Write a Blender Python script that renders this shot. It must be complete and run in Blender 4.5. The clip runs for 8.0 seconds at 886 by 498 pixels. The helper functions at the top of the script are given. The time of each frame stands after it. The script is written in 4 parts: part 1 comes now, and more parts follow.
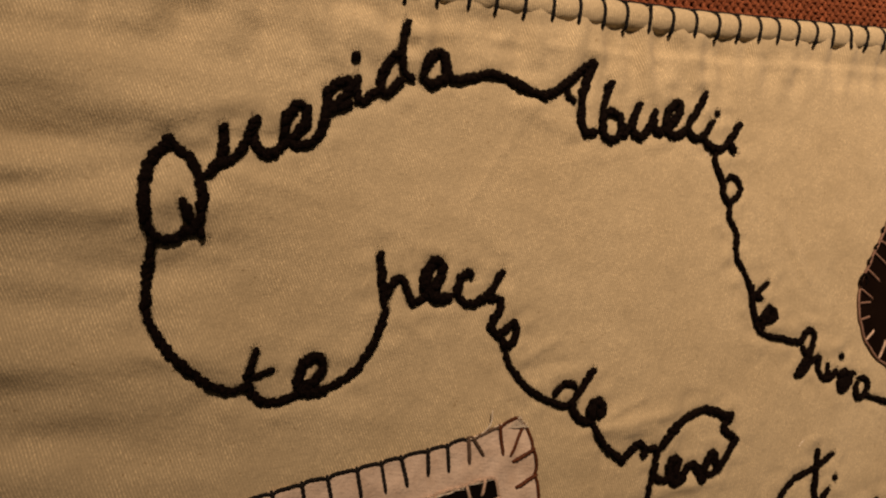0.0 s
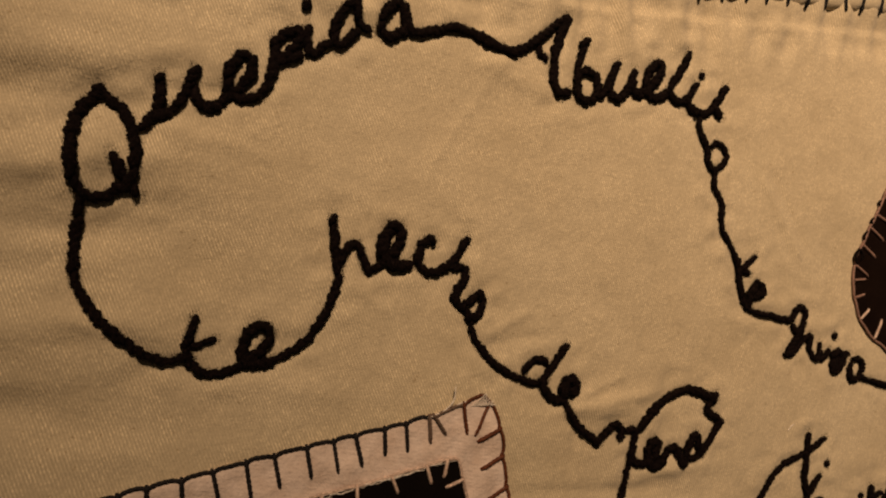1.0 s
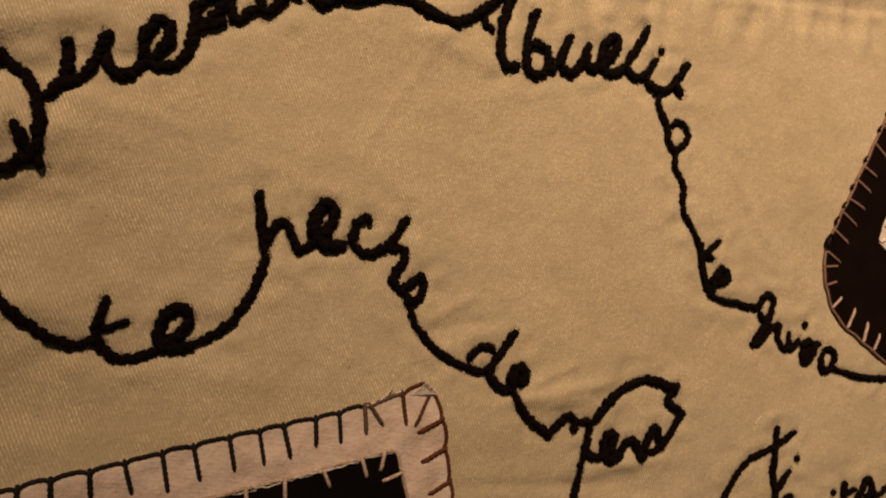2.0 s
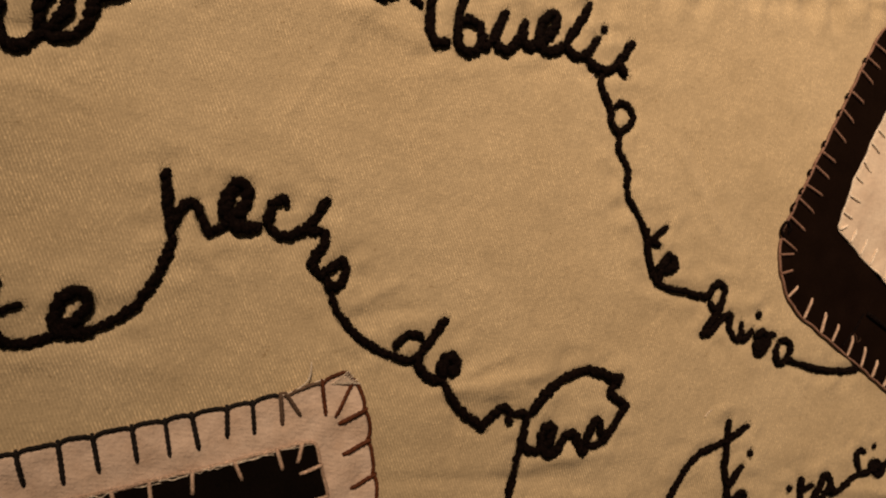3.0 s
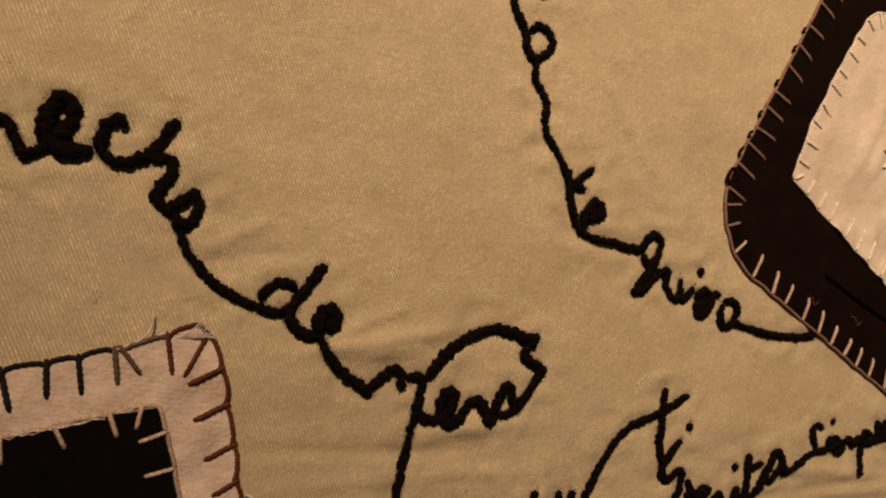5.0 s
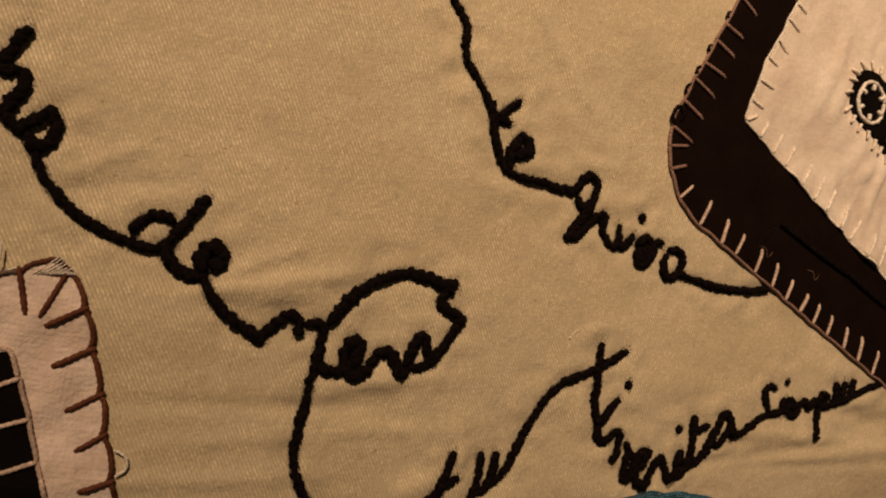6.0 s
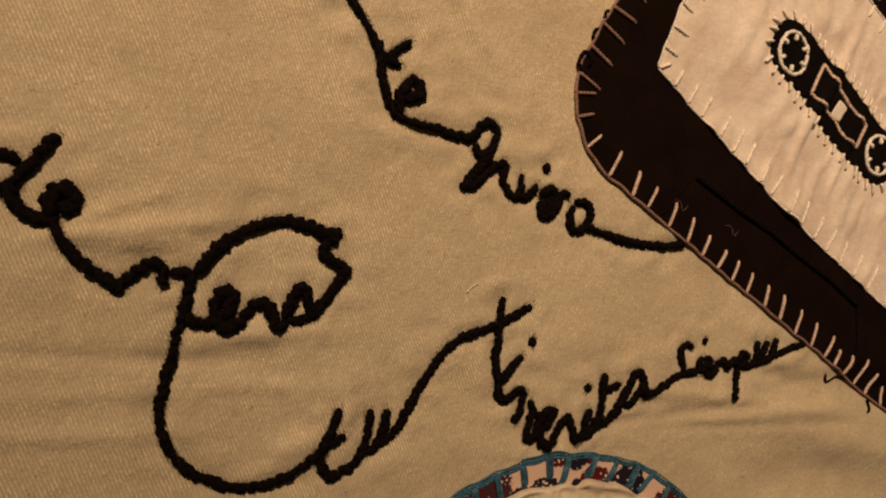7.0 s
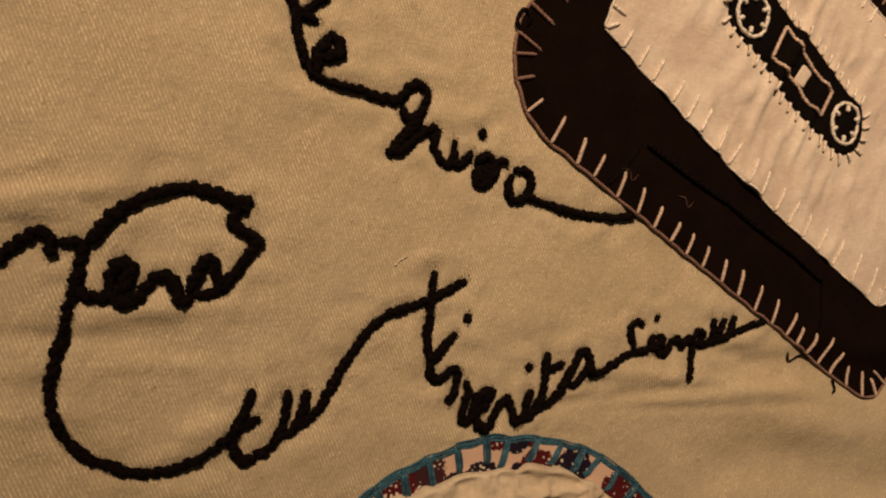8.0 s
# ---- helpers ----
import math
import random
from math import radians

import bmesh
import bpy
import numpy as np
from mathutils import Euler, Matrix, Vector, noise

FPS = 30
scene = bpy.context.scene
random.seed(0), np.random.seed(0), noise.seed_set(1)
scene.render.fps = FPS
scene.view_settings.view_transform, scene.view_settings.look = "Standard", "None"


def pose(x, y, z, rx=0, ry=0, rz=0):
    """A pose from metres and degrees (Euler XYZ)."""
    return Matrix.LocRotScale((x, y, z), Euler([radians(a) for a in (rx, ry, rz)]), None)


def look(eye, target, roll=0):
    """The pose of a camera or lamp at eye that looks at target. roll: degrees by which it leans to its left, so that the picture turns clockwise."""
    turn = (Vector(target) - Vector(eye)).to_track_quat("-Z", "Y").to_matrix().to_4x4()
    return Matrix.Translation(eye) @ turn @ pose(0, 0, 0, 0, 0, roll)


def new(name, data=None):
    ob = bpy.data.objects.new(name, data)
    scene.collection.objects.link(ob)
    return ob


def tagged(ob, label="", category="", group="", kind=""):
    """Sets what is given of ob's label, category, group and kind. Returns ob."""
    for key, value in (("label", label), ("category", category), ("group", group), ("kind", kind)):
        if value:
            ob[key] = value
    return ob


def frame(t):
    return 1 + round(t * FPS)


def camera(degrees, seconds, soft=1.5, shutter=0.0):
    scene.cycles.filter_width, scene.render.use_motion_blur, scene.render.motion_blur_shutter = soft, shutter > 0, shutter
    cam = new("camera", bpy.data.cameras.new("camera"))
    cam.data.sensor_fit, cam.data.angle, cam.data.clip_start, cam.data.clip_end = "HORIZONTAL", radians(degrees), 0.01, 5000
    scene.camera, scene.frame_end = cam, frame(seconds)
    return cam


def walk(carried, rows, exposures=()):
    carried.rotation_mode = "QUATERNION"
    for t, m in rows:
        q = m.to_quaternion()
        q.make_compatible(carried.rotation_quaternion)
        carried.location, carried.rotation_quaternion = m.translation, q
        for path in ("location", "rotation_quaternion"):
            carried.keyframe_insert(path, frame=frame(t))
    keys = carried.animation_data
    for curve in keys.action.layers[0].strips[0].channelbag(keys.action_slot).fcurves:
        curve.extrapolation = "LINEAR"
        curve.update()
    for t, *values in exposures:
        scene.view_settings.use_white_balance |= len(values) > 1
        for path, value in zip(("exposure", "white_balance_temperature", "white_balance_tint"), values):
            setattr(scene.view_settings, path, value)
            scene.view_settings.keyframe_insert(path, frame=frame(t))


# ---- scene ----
from mathutils import kdtree

cam = camera(65, 8.0, soft=2.1)
PATH = [
    (0.0, pose(-0.12126, 0.00851, 0.19000, 0.366, -22.765, 1.293)),
    (0.5, pose(-0.11401, 0.00323, 0.18641, 0.203, -22.472, 1.379)),
    (1.0, pose(-0.10388, -0.00018, 0.18277, 0.129, -22.264, 1.417)),
    (1.5, pose(-0.09441, -0.00334, 0.17932, 0.278, -22.198, 1.400)),
    (3.0, pose(-0.06136, -0.01038, 0.17949, 0.555, -22.045, 1.380)),
    (3.5, pose(-0.05167, -0.01231, 0.17957, 0.406, -21.975, 1.411)),
    (4.0, pose(-0.04171, -0.01510, 0.17650, 0.357, -22.076, 1.433)),
    (5.5, pose(-0.01266, -0.02920, 0.16098, -0.242, -22.191, 1.565)),
    (6.0, pose(0.00213, -0.03553, 0.15822, -0.764, -22.575, 1.524)),
    (6.5, pose(0.01633, -0.04110, 0.15965, -1.026, -23.183, 1.297)),
    (7.0, pose(0.02825, -0.04509, 0.16034, -1.463, -23.560, 1.143)),
    (7.5, pose(0.03912, -0.04833, 0.15705, -1.822, -23.688, 0.965)),
    (8.0, pose(0.04884, -0.04920, 0.15738, -2.364, -23.627, 0.893)),
]
walk(cam, PATH)

# ---------------------------------------------------------------- light
world = bpy.data.worlds.new("world")
scene.world = world
world.use_nodes = True
world.node_tree.nodes["Background"].inputs[0].default_value = (0.9, 0.7, 0.5, 1)
world.node_tree.nodes["Background"].inputs[1].default_value = 0.02


def spot(name, eye, target, watts, degrees, blend, size, colour):
    lamp = bpy.data.lights.new(name, "SPOT")
    lamp.energy, lamp.spot_size, lamp.spot_blend = watts, radians(degrees), blend
    lamp.shadow_soft_size, lamp.color = size, colour
    ob = new(name, lamp)
    ob.matrix_world = look(eye, target)
    return ob


spot("gallery_spotlight", (-0.30, 0.95, 1.20), (0.24, 0.45, 0.0), 141, 60, 1.0, 0.08, (1.0, 0.705, 0.465))
scene.view_settings.exposure = 0.0

# ---------------------------------------------------------------- materials
MM = 0.001


class Graph:
    """A short way to wire up one material."""

    def __init__(self, name, rough=0.85, metallic=0.0, sheen=0.0):
        self.mat = bpy.data.materials.new(name)
        self.mat.use_nodes = True
        self.tree = self.mat.node_tree
        self.bsdf = self.tree.nodes["Principled BSDF"]
        self.bsdf.inputs["Roughness"].default_value = rough
        self.bsdf.inputs["Metallic"].default_value = metallic
        self.bsdf.inputs["Specular IOR Level"].default_value = 0.12
        if sheen:
            self.bsdf.inputs["Sheen Weight"].default_value = sheen
            self.bsdf.inputs["Sheen Roughness"].default_value = 0.6
        coord = self.tree.nodes.new("ShaderNodeTexCoord")
        scale = self.tree.nodes.new("ShaderNodeVectorMath")
        scale.operation = "SCALE"
        scale.inputs["Scale"].default_value = 1000.0
        self.link(coord.outputs["Object"], scale.inputs[0])
        self.mm = scale.outputs[0]
        self.uv = coord.outputs["UV"]

    def link(self, a, b):
        self.tree.links.new(a, b)

    def put(self, socket, value):
        if isinstance(value, bpy.types.NodeSocket):
            self.link(value, socket)
        else:
            socket.default_value = value

    def math(self, op, a, b=0.0):
        n = self.tree.nodes.new("ShaderNodeMath")
        n.operation = op
        self.put(n.inputs[0], a)
        self.put(n.inputs[1], b)
        return n.outputs[0]

    def mapped(self, turn=0.0, size=(1, 1, 1), move=(0, 0, 0), source=None):
        n = self.tree.nodes.new("ShaderNodeMapping")
        self.link(source or self.mm, n.inputs["Vector"])
        n.inputs["Rotation"].default_value = (0, 0, radians(turn))
        n.inputs["Scale"].default_value = size
        n.inputs["Location"].default_value = move
        return n.outputs[0]

    def noise(self, period, detail=3.0, vector=None, rough=0.55):
        n = self.tree.nodes.new("ShaderNodeTexNoise")
        self.link(vector or self.mm, n.inputs["Vector"])
        n.inputs["Scale"].default_value = 1.0 / period
        n.inputs["Detail"].default_value = detail
        n.inputs["Roughness"].default_value = rough
        return n.outputs["Fac"]

    def axis(self, vector, which):
        n = self.tree.nodes.new("ShaderNodeSeparateXYZ")
        self.link(vector, n.inputs[0])
        return n.outputs[which]

    def wave(self, value, period, wander=0.0):
        """A sine of the given period, 0 to 1."""
        v = self.math("MULTIPLY", value, 2 * math.pi / period)
        if wander:
            v = self.math("ADD", v, wander)
        return self.math("ADD", self.math("MULTIPLY", self.math("SINE", v), 0.5), 0.5)

    def ramp(self, fac, *stops):
        n = self.tree.nodes.new("ShaderNodeValToRGB")
        self.link(fac, n.inputs[0])
        els = n.color_ramp.elements
        while len(els) < len(stops):
            els.new(0.5)
        for e, (at, c) in zip(els, stops):
            e.position, e.color = at, (*c, 1)
        return n.outputs[0]

    def mix(self, fac, a, b, kind="MIX"):
        n = self.tree.nodes.new("ShaderNodeMix")
        n.data_type, n.blend_type = "RGBA", kind
        self.put(n.inputs[0], fac)
        self.put(n.inputs[6], (*a, 1) if isinstance(a, tuple) else a)
        self.put(n.inputs[7], (*b, 1) if isinstance(b, tuple) else b)
        return n.outputs[2]

    def colour(self, value):
        self.put(self.bsdf.inputs["Base Color"], (*value, 1) if isinstance(value, tuple) else value)

    def bump(self, height, depth_mm):
        n = self.tree.nodes.new("ShaderNodeBump")
        n.inputs["Strength"].default_value = 1.0
        n.inputs["Distance"].default_value = depth_mm * MM
        self.link(height, n.inputs["Height"])
        self.link(n.outputs[0], self.bsdf.inputs["Normal"])


def grey(v):
    return (v, v, v)


def twill_material():
    g = Graph("khaki_cotton_twill", 0.82, sheen=0.12)
    g.bsdf.inputs["Specular IOR Level"].default_value = 0.2
    vec = g.mapped(-21)
    wob = g.math("ADD", g.math("MULTIPLY", g.noise(26, 2), 7.0), g.math("MULTIPLY", g.noise(3.0, 2), 1.8))
    diag = g.wave(g.axis(vec, 0), 0.78, wob)
    clear = g.ramp(g.noise(9, 3), (0.32, grey(0.25)), (0.62, grey(1.0)))
    yarn = g.noise(1.0, 2, g.mapped(-21, (1.6, 0.55, 1)))
    slub = g.noise(1.0, 2, g.mapped(62, (0.35, 1.5, 1)))
    grain = g.noise(0.45, 2)
    stain = g.noise(55, 4, rough=0.6)
    speck = g.noise(2.0, 2, rough=0.7)
    glint = g.noise(0.5, 1, g.mapped(-21, (1.3, 0.55, 1)))
    line = g.math("MULTIPLY", diag, clear)
    base = g.ramp(stain, (0.3, (0.56, 0.45, 0.285)), (0.7, (0.64, 0.525, 0.345)))
    base = g.mix(0.75, base, g.ramp(line, (0.0, grey(0.78)), (1.0, grey(1.12))), "MULTIPLY")
    base = g.mix(0.5, base, g.ramp(yarn, (0.3, grey(0.84)), (0.7, grey(1.08))), "MULTIPLY")
    base = g.mix(0.4, base, g.ramp(slub, (0.3, grey(0.9)), (0.7, grey(1.06))), "MULTIPLY")
    # yarn highlights painted into the colour, strongest on the twill ridges
    base = g.mix(g.math("ADD", g.math("MULTIPLY", line, 0.85), 0.15), base, g.ramp(glint, (0.50, grey(1.0)), (0.68, grey(1.5))), "MULTIPLY")
    base = g.mix(0.55, base, g.ramp(speck, (0.25, (0.5, 0.42, 0.32)), (0.32, grey(1.0))), "MULTIPLY")
    g.colour(base)
    h = g.math("ADD", g.math("MULTIPLY", line, 0.8), g.math("MULTIPLY", yarn, 0.6))
    h = g.math("ADD", h, g.math("MULTIPLY", slub, 0.4))
    h = g.math("ADD", h, g.math("MULTIPLY", grain, 0.8))
    h = g.math("ADD", h, g.math("MULTIPLY", g.noise(4.5, 4, rough=0.6), 2.2))
    g.bump(h, 0.16)
    return g.mat


def plain_weave(name, dark, light, period=0.7, rough=0.9, depth=0.12, blotch=14, turn=4):
    g = Graph(name, rough, sheen=0.15)
    vec = g.mapped(turn)
    a = g.wave(g.axis(vec, 0), period, g.math("MULTIPLY", g.noise(4, 1), 3.0))
    b = g.wave(g.axis(vec, 1), period * 1.15, g.math("MULTIPLY", g.noise(5, 1), 3.0))
    weave = g.math("MULTIPLY", a, b)
    fibre = g.math("ADD", g.math("MULTIPLY", g.noise(0.9, 3, g.mapped(turn, (0.4, 1.3, 1))), 0.5), g.math("MULTIPLY", g.noise(0.9, 3, g.mapped(turn, (1.3, 0.4, 1))), 0.5))
    base = g.ramp(g.noise(blotch, 4, rough=0.6), (0.3, dark), (0.7, light))
    base = g.mix(0.5, base, g.ramp(fibre, (0.35, grey(0.74)), (0.65, grey(1.08))), "MULTIPLY")
    g.colour(base)
    h = g.math("ADD", g.math("MULTIPLY", weave, 0.14), g.math("MULTIPLY", fibre, 0.7))
    h = g.math("ADD", h, g.math("MULTIPLY", g.noise(4, 4, rough=0.65), 3.2))
    g.bump(h, depth)
    return g.mat


def felt(name, dark, light, rough=0.95):
    g = Graph(name, rough)
    g.bsdf.inputs["Specular IOR Level"].default_value = 0.03
    fibre = g.noise(0.8, 4, rough=0.7)
    g.colour(g.ramp(g.math("ADD", g.math("MULTIPLY", g.noise(12, 3), 0.5), g.math("MULTIPLY", fibre, 0.5)), (0.35, dark), (0.7, light)))
    g.bump(g.math("ADD", fibre, g.math("MULTIPLY", g.noise(6, 2), 0.8)), 0.16)
    return g.mat


def thread_material(name, dark, light, rough=0.75, sheen=0.0, spec=0.15):
    """Spun thread: fine fibres run along the strand, slightly on the slant."""
    g = Graph(name, rough, sheen=sheen)
    g.bsdf.inputs["Specular IOR Level"].default_value = spec
    fibre = g.noise(0.16, 3, g.mapped(25, (1, 12, 1), source=g.uv))
    patch_ = g.noise(2.2, 2)
    base = g.ramp(g.math("ADD", g.math("MULTIPLY", fibre, 0.6), g.math("MULTIPLY", patch_, 0.4)), (0.32, dark), (0.68, light))
    base = g.mix(1.0, base, g.ramp(g.noise(0.38, 2), (0.35, grey(0.6)), (0.55, grey(1.0)), (0.72, grey(1.7))), "MULTIPLY")
    strands = g.tree.nodes.new("ShaderNodeNewGeometry").outputs["Random Per Island"]
    base = g.mix(1.0, base, g.ramp(strands, (0.0, grey(0.78)), (1.0, grey(1.28))), "MULTIPLY")
    g.colour(base)
    g.bump(g.math("ADD", fibre, g.math("MULTIPLY", g.noise(0.25, 3), 0.8)), 0.05)
    return g.mat


def wool_material():
    """Black wool: matt, felted, with highlights on single fibres painted in as paler colour."""
    g = Graph("black_wool_yarn", 0.7)
    g.bsdf.inputs["Specular IOR Level"].default_value = 0.07
    fuzz = g.noise(0.22, 4, rough=0.75)
    lump = g.noise(1.3, 3)
    base = g.ramp(lump, (0.3, (0.0020, 0.0010, 0.0009)), (0.7, (0.0085, 0.0045, 0.0038)))
    lit = g.ramp(g.noise(0.42, 2, rough=0.8), (0.54, grey(0.0)), (0.70, grey(1.0)))
    base = g.mix(g.math("MULTIPLY", lit, 0.8), base, (0.040, 0.023, 0.021))
    g.colour(base)
    g.bump(g.math("ADD", g.math("MULTIPLY", fuzz, 1.0), g.math("MULTIPLY", lump, 1.6)), 0.45)
    return g.mat


def floral_material():
    """A pink ground with dark blooms whose petals are picked out in small pale cells."""
    g = Graph("floral_print_cotton", 0.9)

    def cells(period, feature="F1"):
        n = g.tree.nodes.new("ShaderNodeTexVoronoi")
        n.feature = feature
        g.link(g.mm, n.inputs["Vector"])
        n.inputs["Scale"].default_value = 1 / period
        return n

    big = cells(9.0)
    bloom = g.ramp(g.math("ADD", big.outputs["Distance"], g.math("MULTIPLY", g.noise(2.5, 2), 0.35)), (0.80, grey(1)), (0.83, grey(0)))
    tint = g.ramp(g.axis(big.outputs["Color"], 0), (0.0, (0.10, 0.010, 0.012)), (0.40, (0.085, 0.010, 0.012)), (0.45, (0.016, 0.010, 0.020)), (0.91, (0.016, 0.010, 0.020)), (0.94, (0.28, 0.07, 0.04)))
    base = g.mix(bloom, (0.70, 0.48, 0.36), tint)
    web = cells(1.55, "DISTANCE_TO_EDGE")
    petal = g.ramp(web.outputs["Distance"], (0.20, grey(0)), (0.27, grey(1)))
    some = g.ramp(g.noise(3.2, 1), (0.47, grey(0)), (0.52, grey(1)))
    base = g.mix(g.math("MULTIPLY", g.math("MULTIPLY", petal, some), bloom), base, (0.72, 0.60, 0.50))
    g.colour(base)
    g.bump(g.noise(0.8, 3), 0.12)
    return g.mat


M_TWILL = twill_material()
M_LABEL = plain_weave("cream_cotton", (0.66, 0.53, 0.42), (0.85, 0.74, 0.61), 0.6, blotch=16, turn=-32)
M_PINK = plain_weave("pinkish_white_cotton", (0.63, 0.48, 0.38), (0.80, 0.65, 0.55), 0.9, depth=0.26, blotch=7, turn=10)
M_MUSLIN = plain_weave("crumpled_muslin", (0.60, 0.48, 0.33), (0.76, 0.64, 0.47), 0.6, depth=0.09, blotch=9)
M_BROWN = felt("dark_brown_felt", (0.006, 0.003, 0.002), (0.0125, 0.0065, 0.0045))
M_BLACK = felt("black_felt", (0.004, 0.003, 0.0025), (0.009, 0.006, 0.005))
M_FLORAL = floral_material()
M_YARN = wool_material()
M_BLACKTHREAD = thread_material("black_cotton_thread", (0.004, 0.004, 0.005), (0.013, 0.012, 0.013), 0.8)
M_SLATE = thread_material("dark_slate_thread", (0.006, 0.005, 0.005), (0.022, 0.018, 0.018), 0.8)
M_GREYBROWN = thread_material("grey_brown_thread", (0.07, 0.045, 0.032), (0.17, 0.115, 0.085), 0.7)
M_RUST = thread_material("rust_brown_thread", (0.06, 0.016, 0.007), (0.15, 0.05, 0.022), 0.65)
M_PINKTHREAD = thread_material("dusty_pink_thread", (0.42, 0.28, 0.21), (0.78, 0.60, 0.48), 0.6)
M_MAUVE = thread_material("dull_mauve_thread", (0.16, 0.09, 0.07), (0.36, 0.22, 0.17), 0.7)
M_CREAMTHREAD = thread_material("cream_thread", (0.74, 0.64, 0.52), (0.92, 0.84, 0.74), 0.65)
M_BLUE = thread_material("petrol_blue_thread", (0.007, 0.034, 0.060), (0.095, 0.245, 0.335), 0.6)
M_BURLAP = thread_material("terracotta_jute", (0.15, 0.040, 0.018), (0.34, 0.11, 0.05), 0.85)


def wall_paint(name, colour):
    g = Graph(name, 0.9)
    g.colour(g.ramp(g.noise(400, 4), (0.3, tuple(c * 0.92 for c in colour)), (0.7, colour)))
    g.bump(g.noise(6, 3), 0.3)
    return g.mat


M_TABLE = wall_paint("brown_table_board", (0.22, 0.14, 0.08))

# ---------------------------------------------------------------- building helpers


def thing(name, x, y, z, label, category, group="", kind=""):
    """An empty at the foot of a thing, in millimetres."""
    ob = new(name)
    ob.location = (x * MM, y * MM, z * MM)
    ob.empty_display_size = 0.01
    return tagged(ob, label, category, group, kind)


def root_of(ob):
    while ob.parent:
        ob = ob.parent
    return ob


def part(name, bm, material, parent, label="", kind=""):
    """Links a bmesh, drawn in world millimetres, as one mesh under a thing or a part."""
    base = root_of(parent).location if parent else Vector((0, 0, 0))
    for v in bm.verts:
        v.co = v.co * MM - base
    me = bpy.data.meshes.new(name)
    bm.to_mesh(me)
    bm.free()
    me.materials.append(material)
    me.polygons.foreach_set("use_smooth", [True] * len(me.polygons))
    ob = new(name, me)
    ob.parent = parent
    return tagged(ob, label, kind=kind)


def spline(points, step):
    """A smooth run through the points, sampled about every step."""
    pts = [Vector(p) for p in points]
    if len(pts) == 2:
        pts = [pts[0], (pts[0] + pts[1]) / 2, pts[1]]
    ends = [2 * pts[0] - pts[1], *pts, 2 * pts[-1] - pts[-2]]
    fine = []
    for a, b, c, d in zip(ends, ends[1:], ends[2:], ends[3:]):
        n = max(2, math.ceil((c - b).length / step * 3))
        for k in range(n):
            t = k / n
            fine.append(0.5 * (2 * b + (c - a) * t + (2 * a - 5 * b + 4 * c - d) * t * t + (3 * b - a - 3 * c + d) * t ** 3))
    fine.append(pts[-1])
    run, total = [0.0], 0.0
    for a, b in zip(fine, fine[1:]):
        total += (b - a).length
        run.append(total)
    count = max(2, round(total / step) + 1)
    out, k = [], 0
    for i in range(count):
        s = total * i / (count - 1)
        while k < len(run) - 2 and run[k + 1] < s:
            k += 1
        f = (s - run[k]) / max(run[k + 1] - run[k], 1e-9)
        out.append(fine[k].lerp(fine[k + 1], min(max(f, 0), 1)))
    return out


def strand(bm, path, radius, sides=8, flat=1.0, ply=0.13, pitch=1.6, taper=0.5):
    """A plied thread along a path of 3D points; its two plies wind round each other."""
    layer = bm.loops.layers.uv.verify()
    rings, n, s = [], len(path), 0.0
    for i, p in enumerate(path):
        ahead = (path[min(i + 1, n - 1)] - path[max(i - 1, 0)]).normalized()
        side = ahead.cross(Vector((0, 0, 1)))
        side = side.normalized() if side.length > 1e-4 else Vector((1, 0, 0))
        up = side.cross(ahead).normalized()
        if i:
            s += (p - path[i - 1]).length
        end = min(i, n - 1 - i) / max(1.0, 0.12 * n)
        r0 = radius * (taper + (1 - taper) * min(1.0, math.sqrt(end)))
        ring = []
        for k in range(sides):
            a = 2 * math.pi * k / sides
            r = r0 * (1 + ply * math.cos(2 * (a - 2 * math.pi * s / (2 * pitch))))
            ring.append(bm.verts.new(p + side * (r * math.cos(a)) + up * (r * flat * math.sin(a))))
        rings.append((ring, s))
    for (ra, sa), (rb, sb) in zip(rings, rings[1:]):
        for k in range(sides):
            m = (k + 1) % sides
            f = bm.faces.new((ra[k], ra[m], rb[m], rb[k]))
            for loop, uv in zip(f.loops, ((sa, k), (sa, k + 1), (sb, k + 1), (sb, k))):
                loop[layer].uv = (uv[0] / 4, uv[1] / sides)
    bm.faces.new(rings[0][0][::-1])
    bm.faces.new(rings[-1][0])


def hair(bm, p, way, length, radius=0.045):
    """One stray fibre."""
    bend = Vector((random.uniform(-1, 1), random.uniform(-1, 1), random.uniform(-0.3, 0.6))) * length * 0.3
    side = way.orthogonal().normalized() * radius
    up = way.cross(side).normalized() * radius
    mid, tip = p + way * (length * 0.55), p + way * length + bend
    a = [bm.verts.new(p + o) for o in (side, up - side, -up - side)]
    b = [bm.verts.new(mid + o * 0.7) for o in (side, up - side, -up - side)]
    c = bm.verts.new(tip)
    for k in range(3):
        m = (k + 1) % 3
        bm.faces.new((a[k], a[m], b[m], b[k]))
        bm.faces.new((b[k], b[m], c))


# ---------------------------------------------------------------- the lie of the cloth (millimetres)


def smooth(v):
    v = min(max(v, 0.0), 1.0)
    return v * v * (3 - 2 * v)


def n2(x, y, seed=0.0):
    return noise.noise(Vector((x, y, seed)))


DENTS = []
CREASES = []


def dent(x, y, wide, high, depth, turn=0.0):
    DENTS.append((x, y, wide, high, 1.35 * depth, math.cos(radians(turn)), math.sin(radians(turn))))


def crease(x0, y0, x1, y1, wide, depth):
    CREASES.append((x0, y0, x1, y1, wide, 1.25 * depth))


def hem_line(x):
    """Where the rolled hem runs along the top of the cloth."""
    return 90.4 + 0.035 * x + 0.05 * 14 * math.log1p(math.exp((x - 38) / 14)) + 0.4 * n2(x / 45, 0, 8.0)


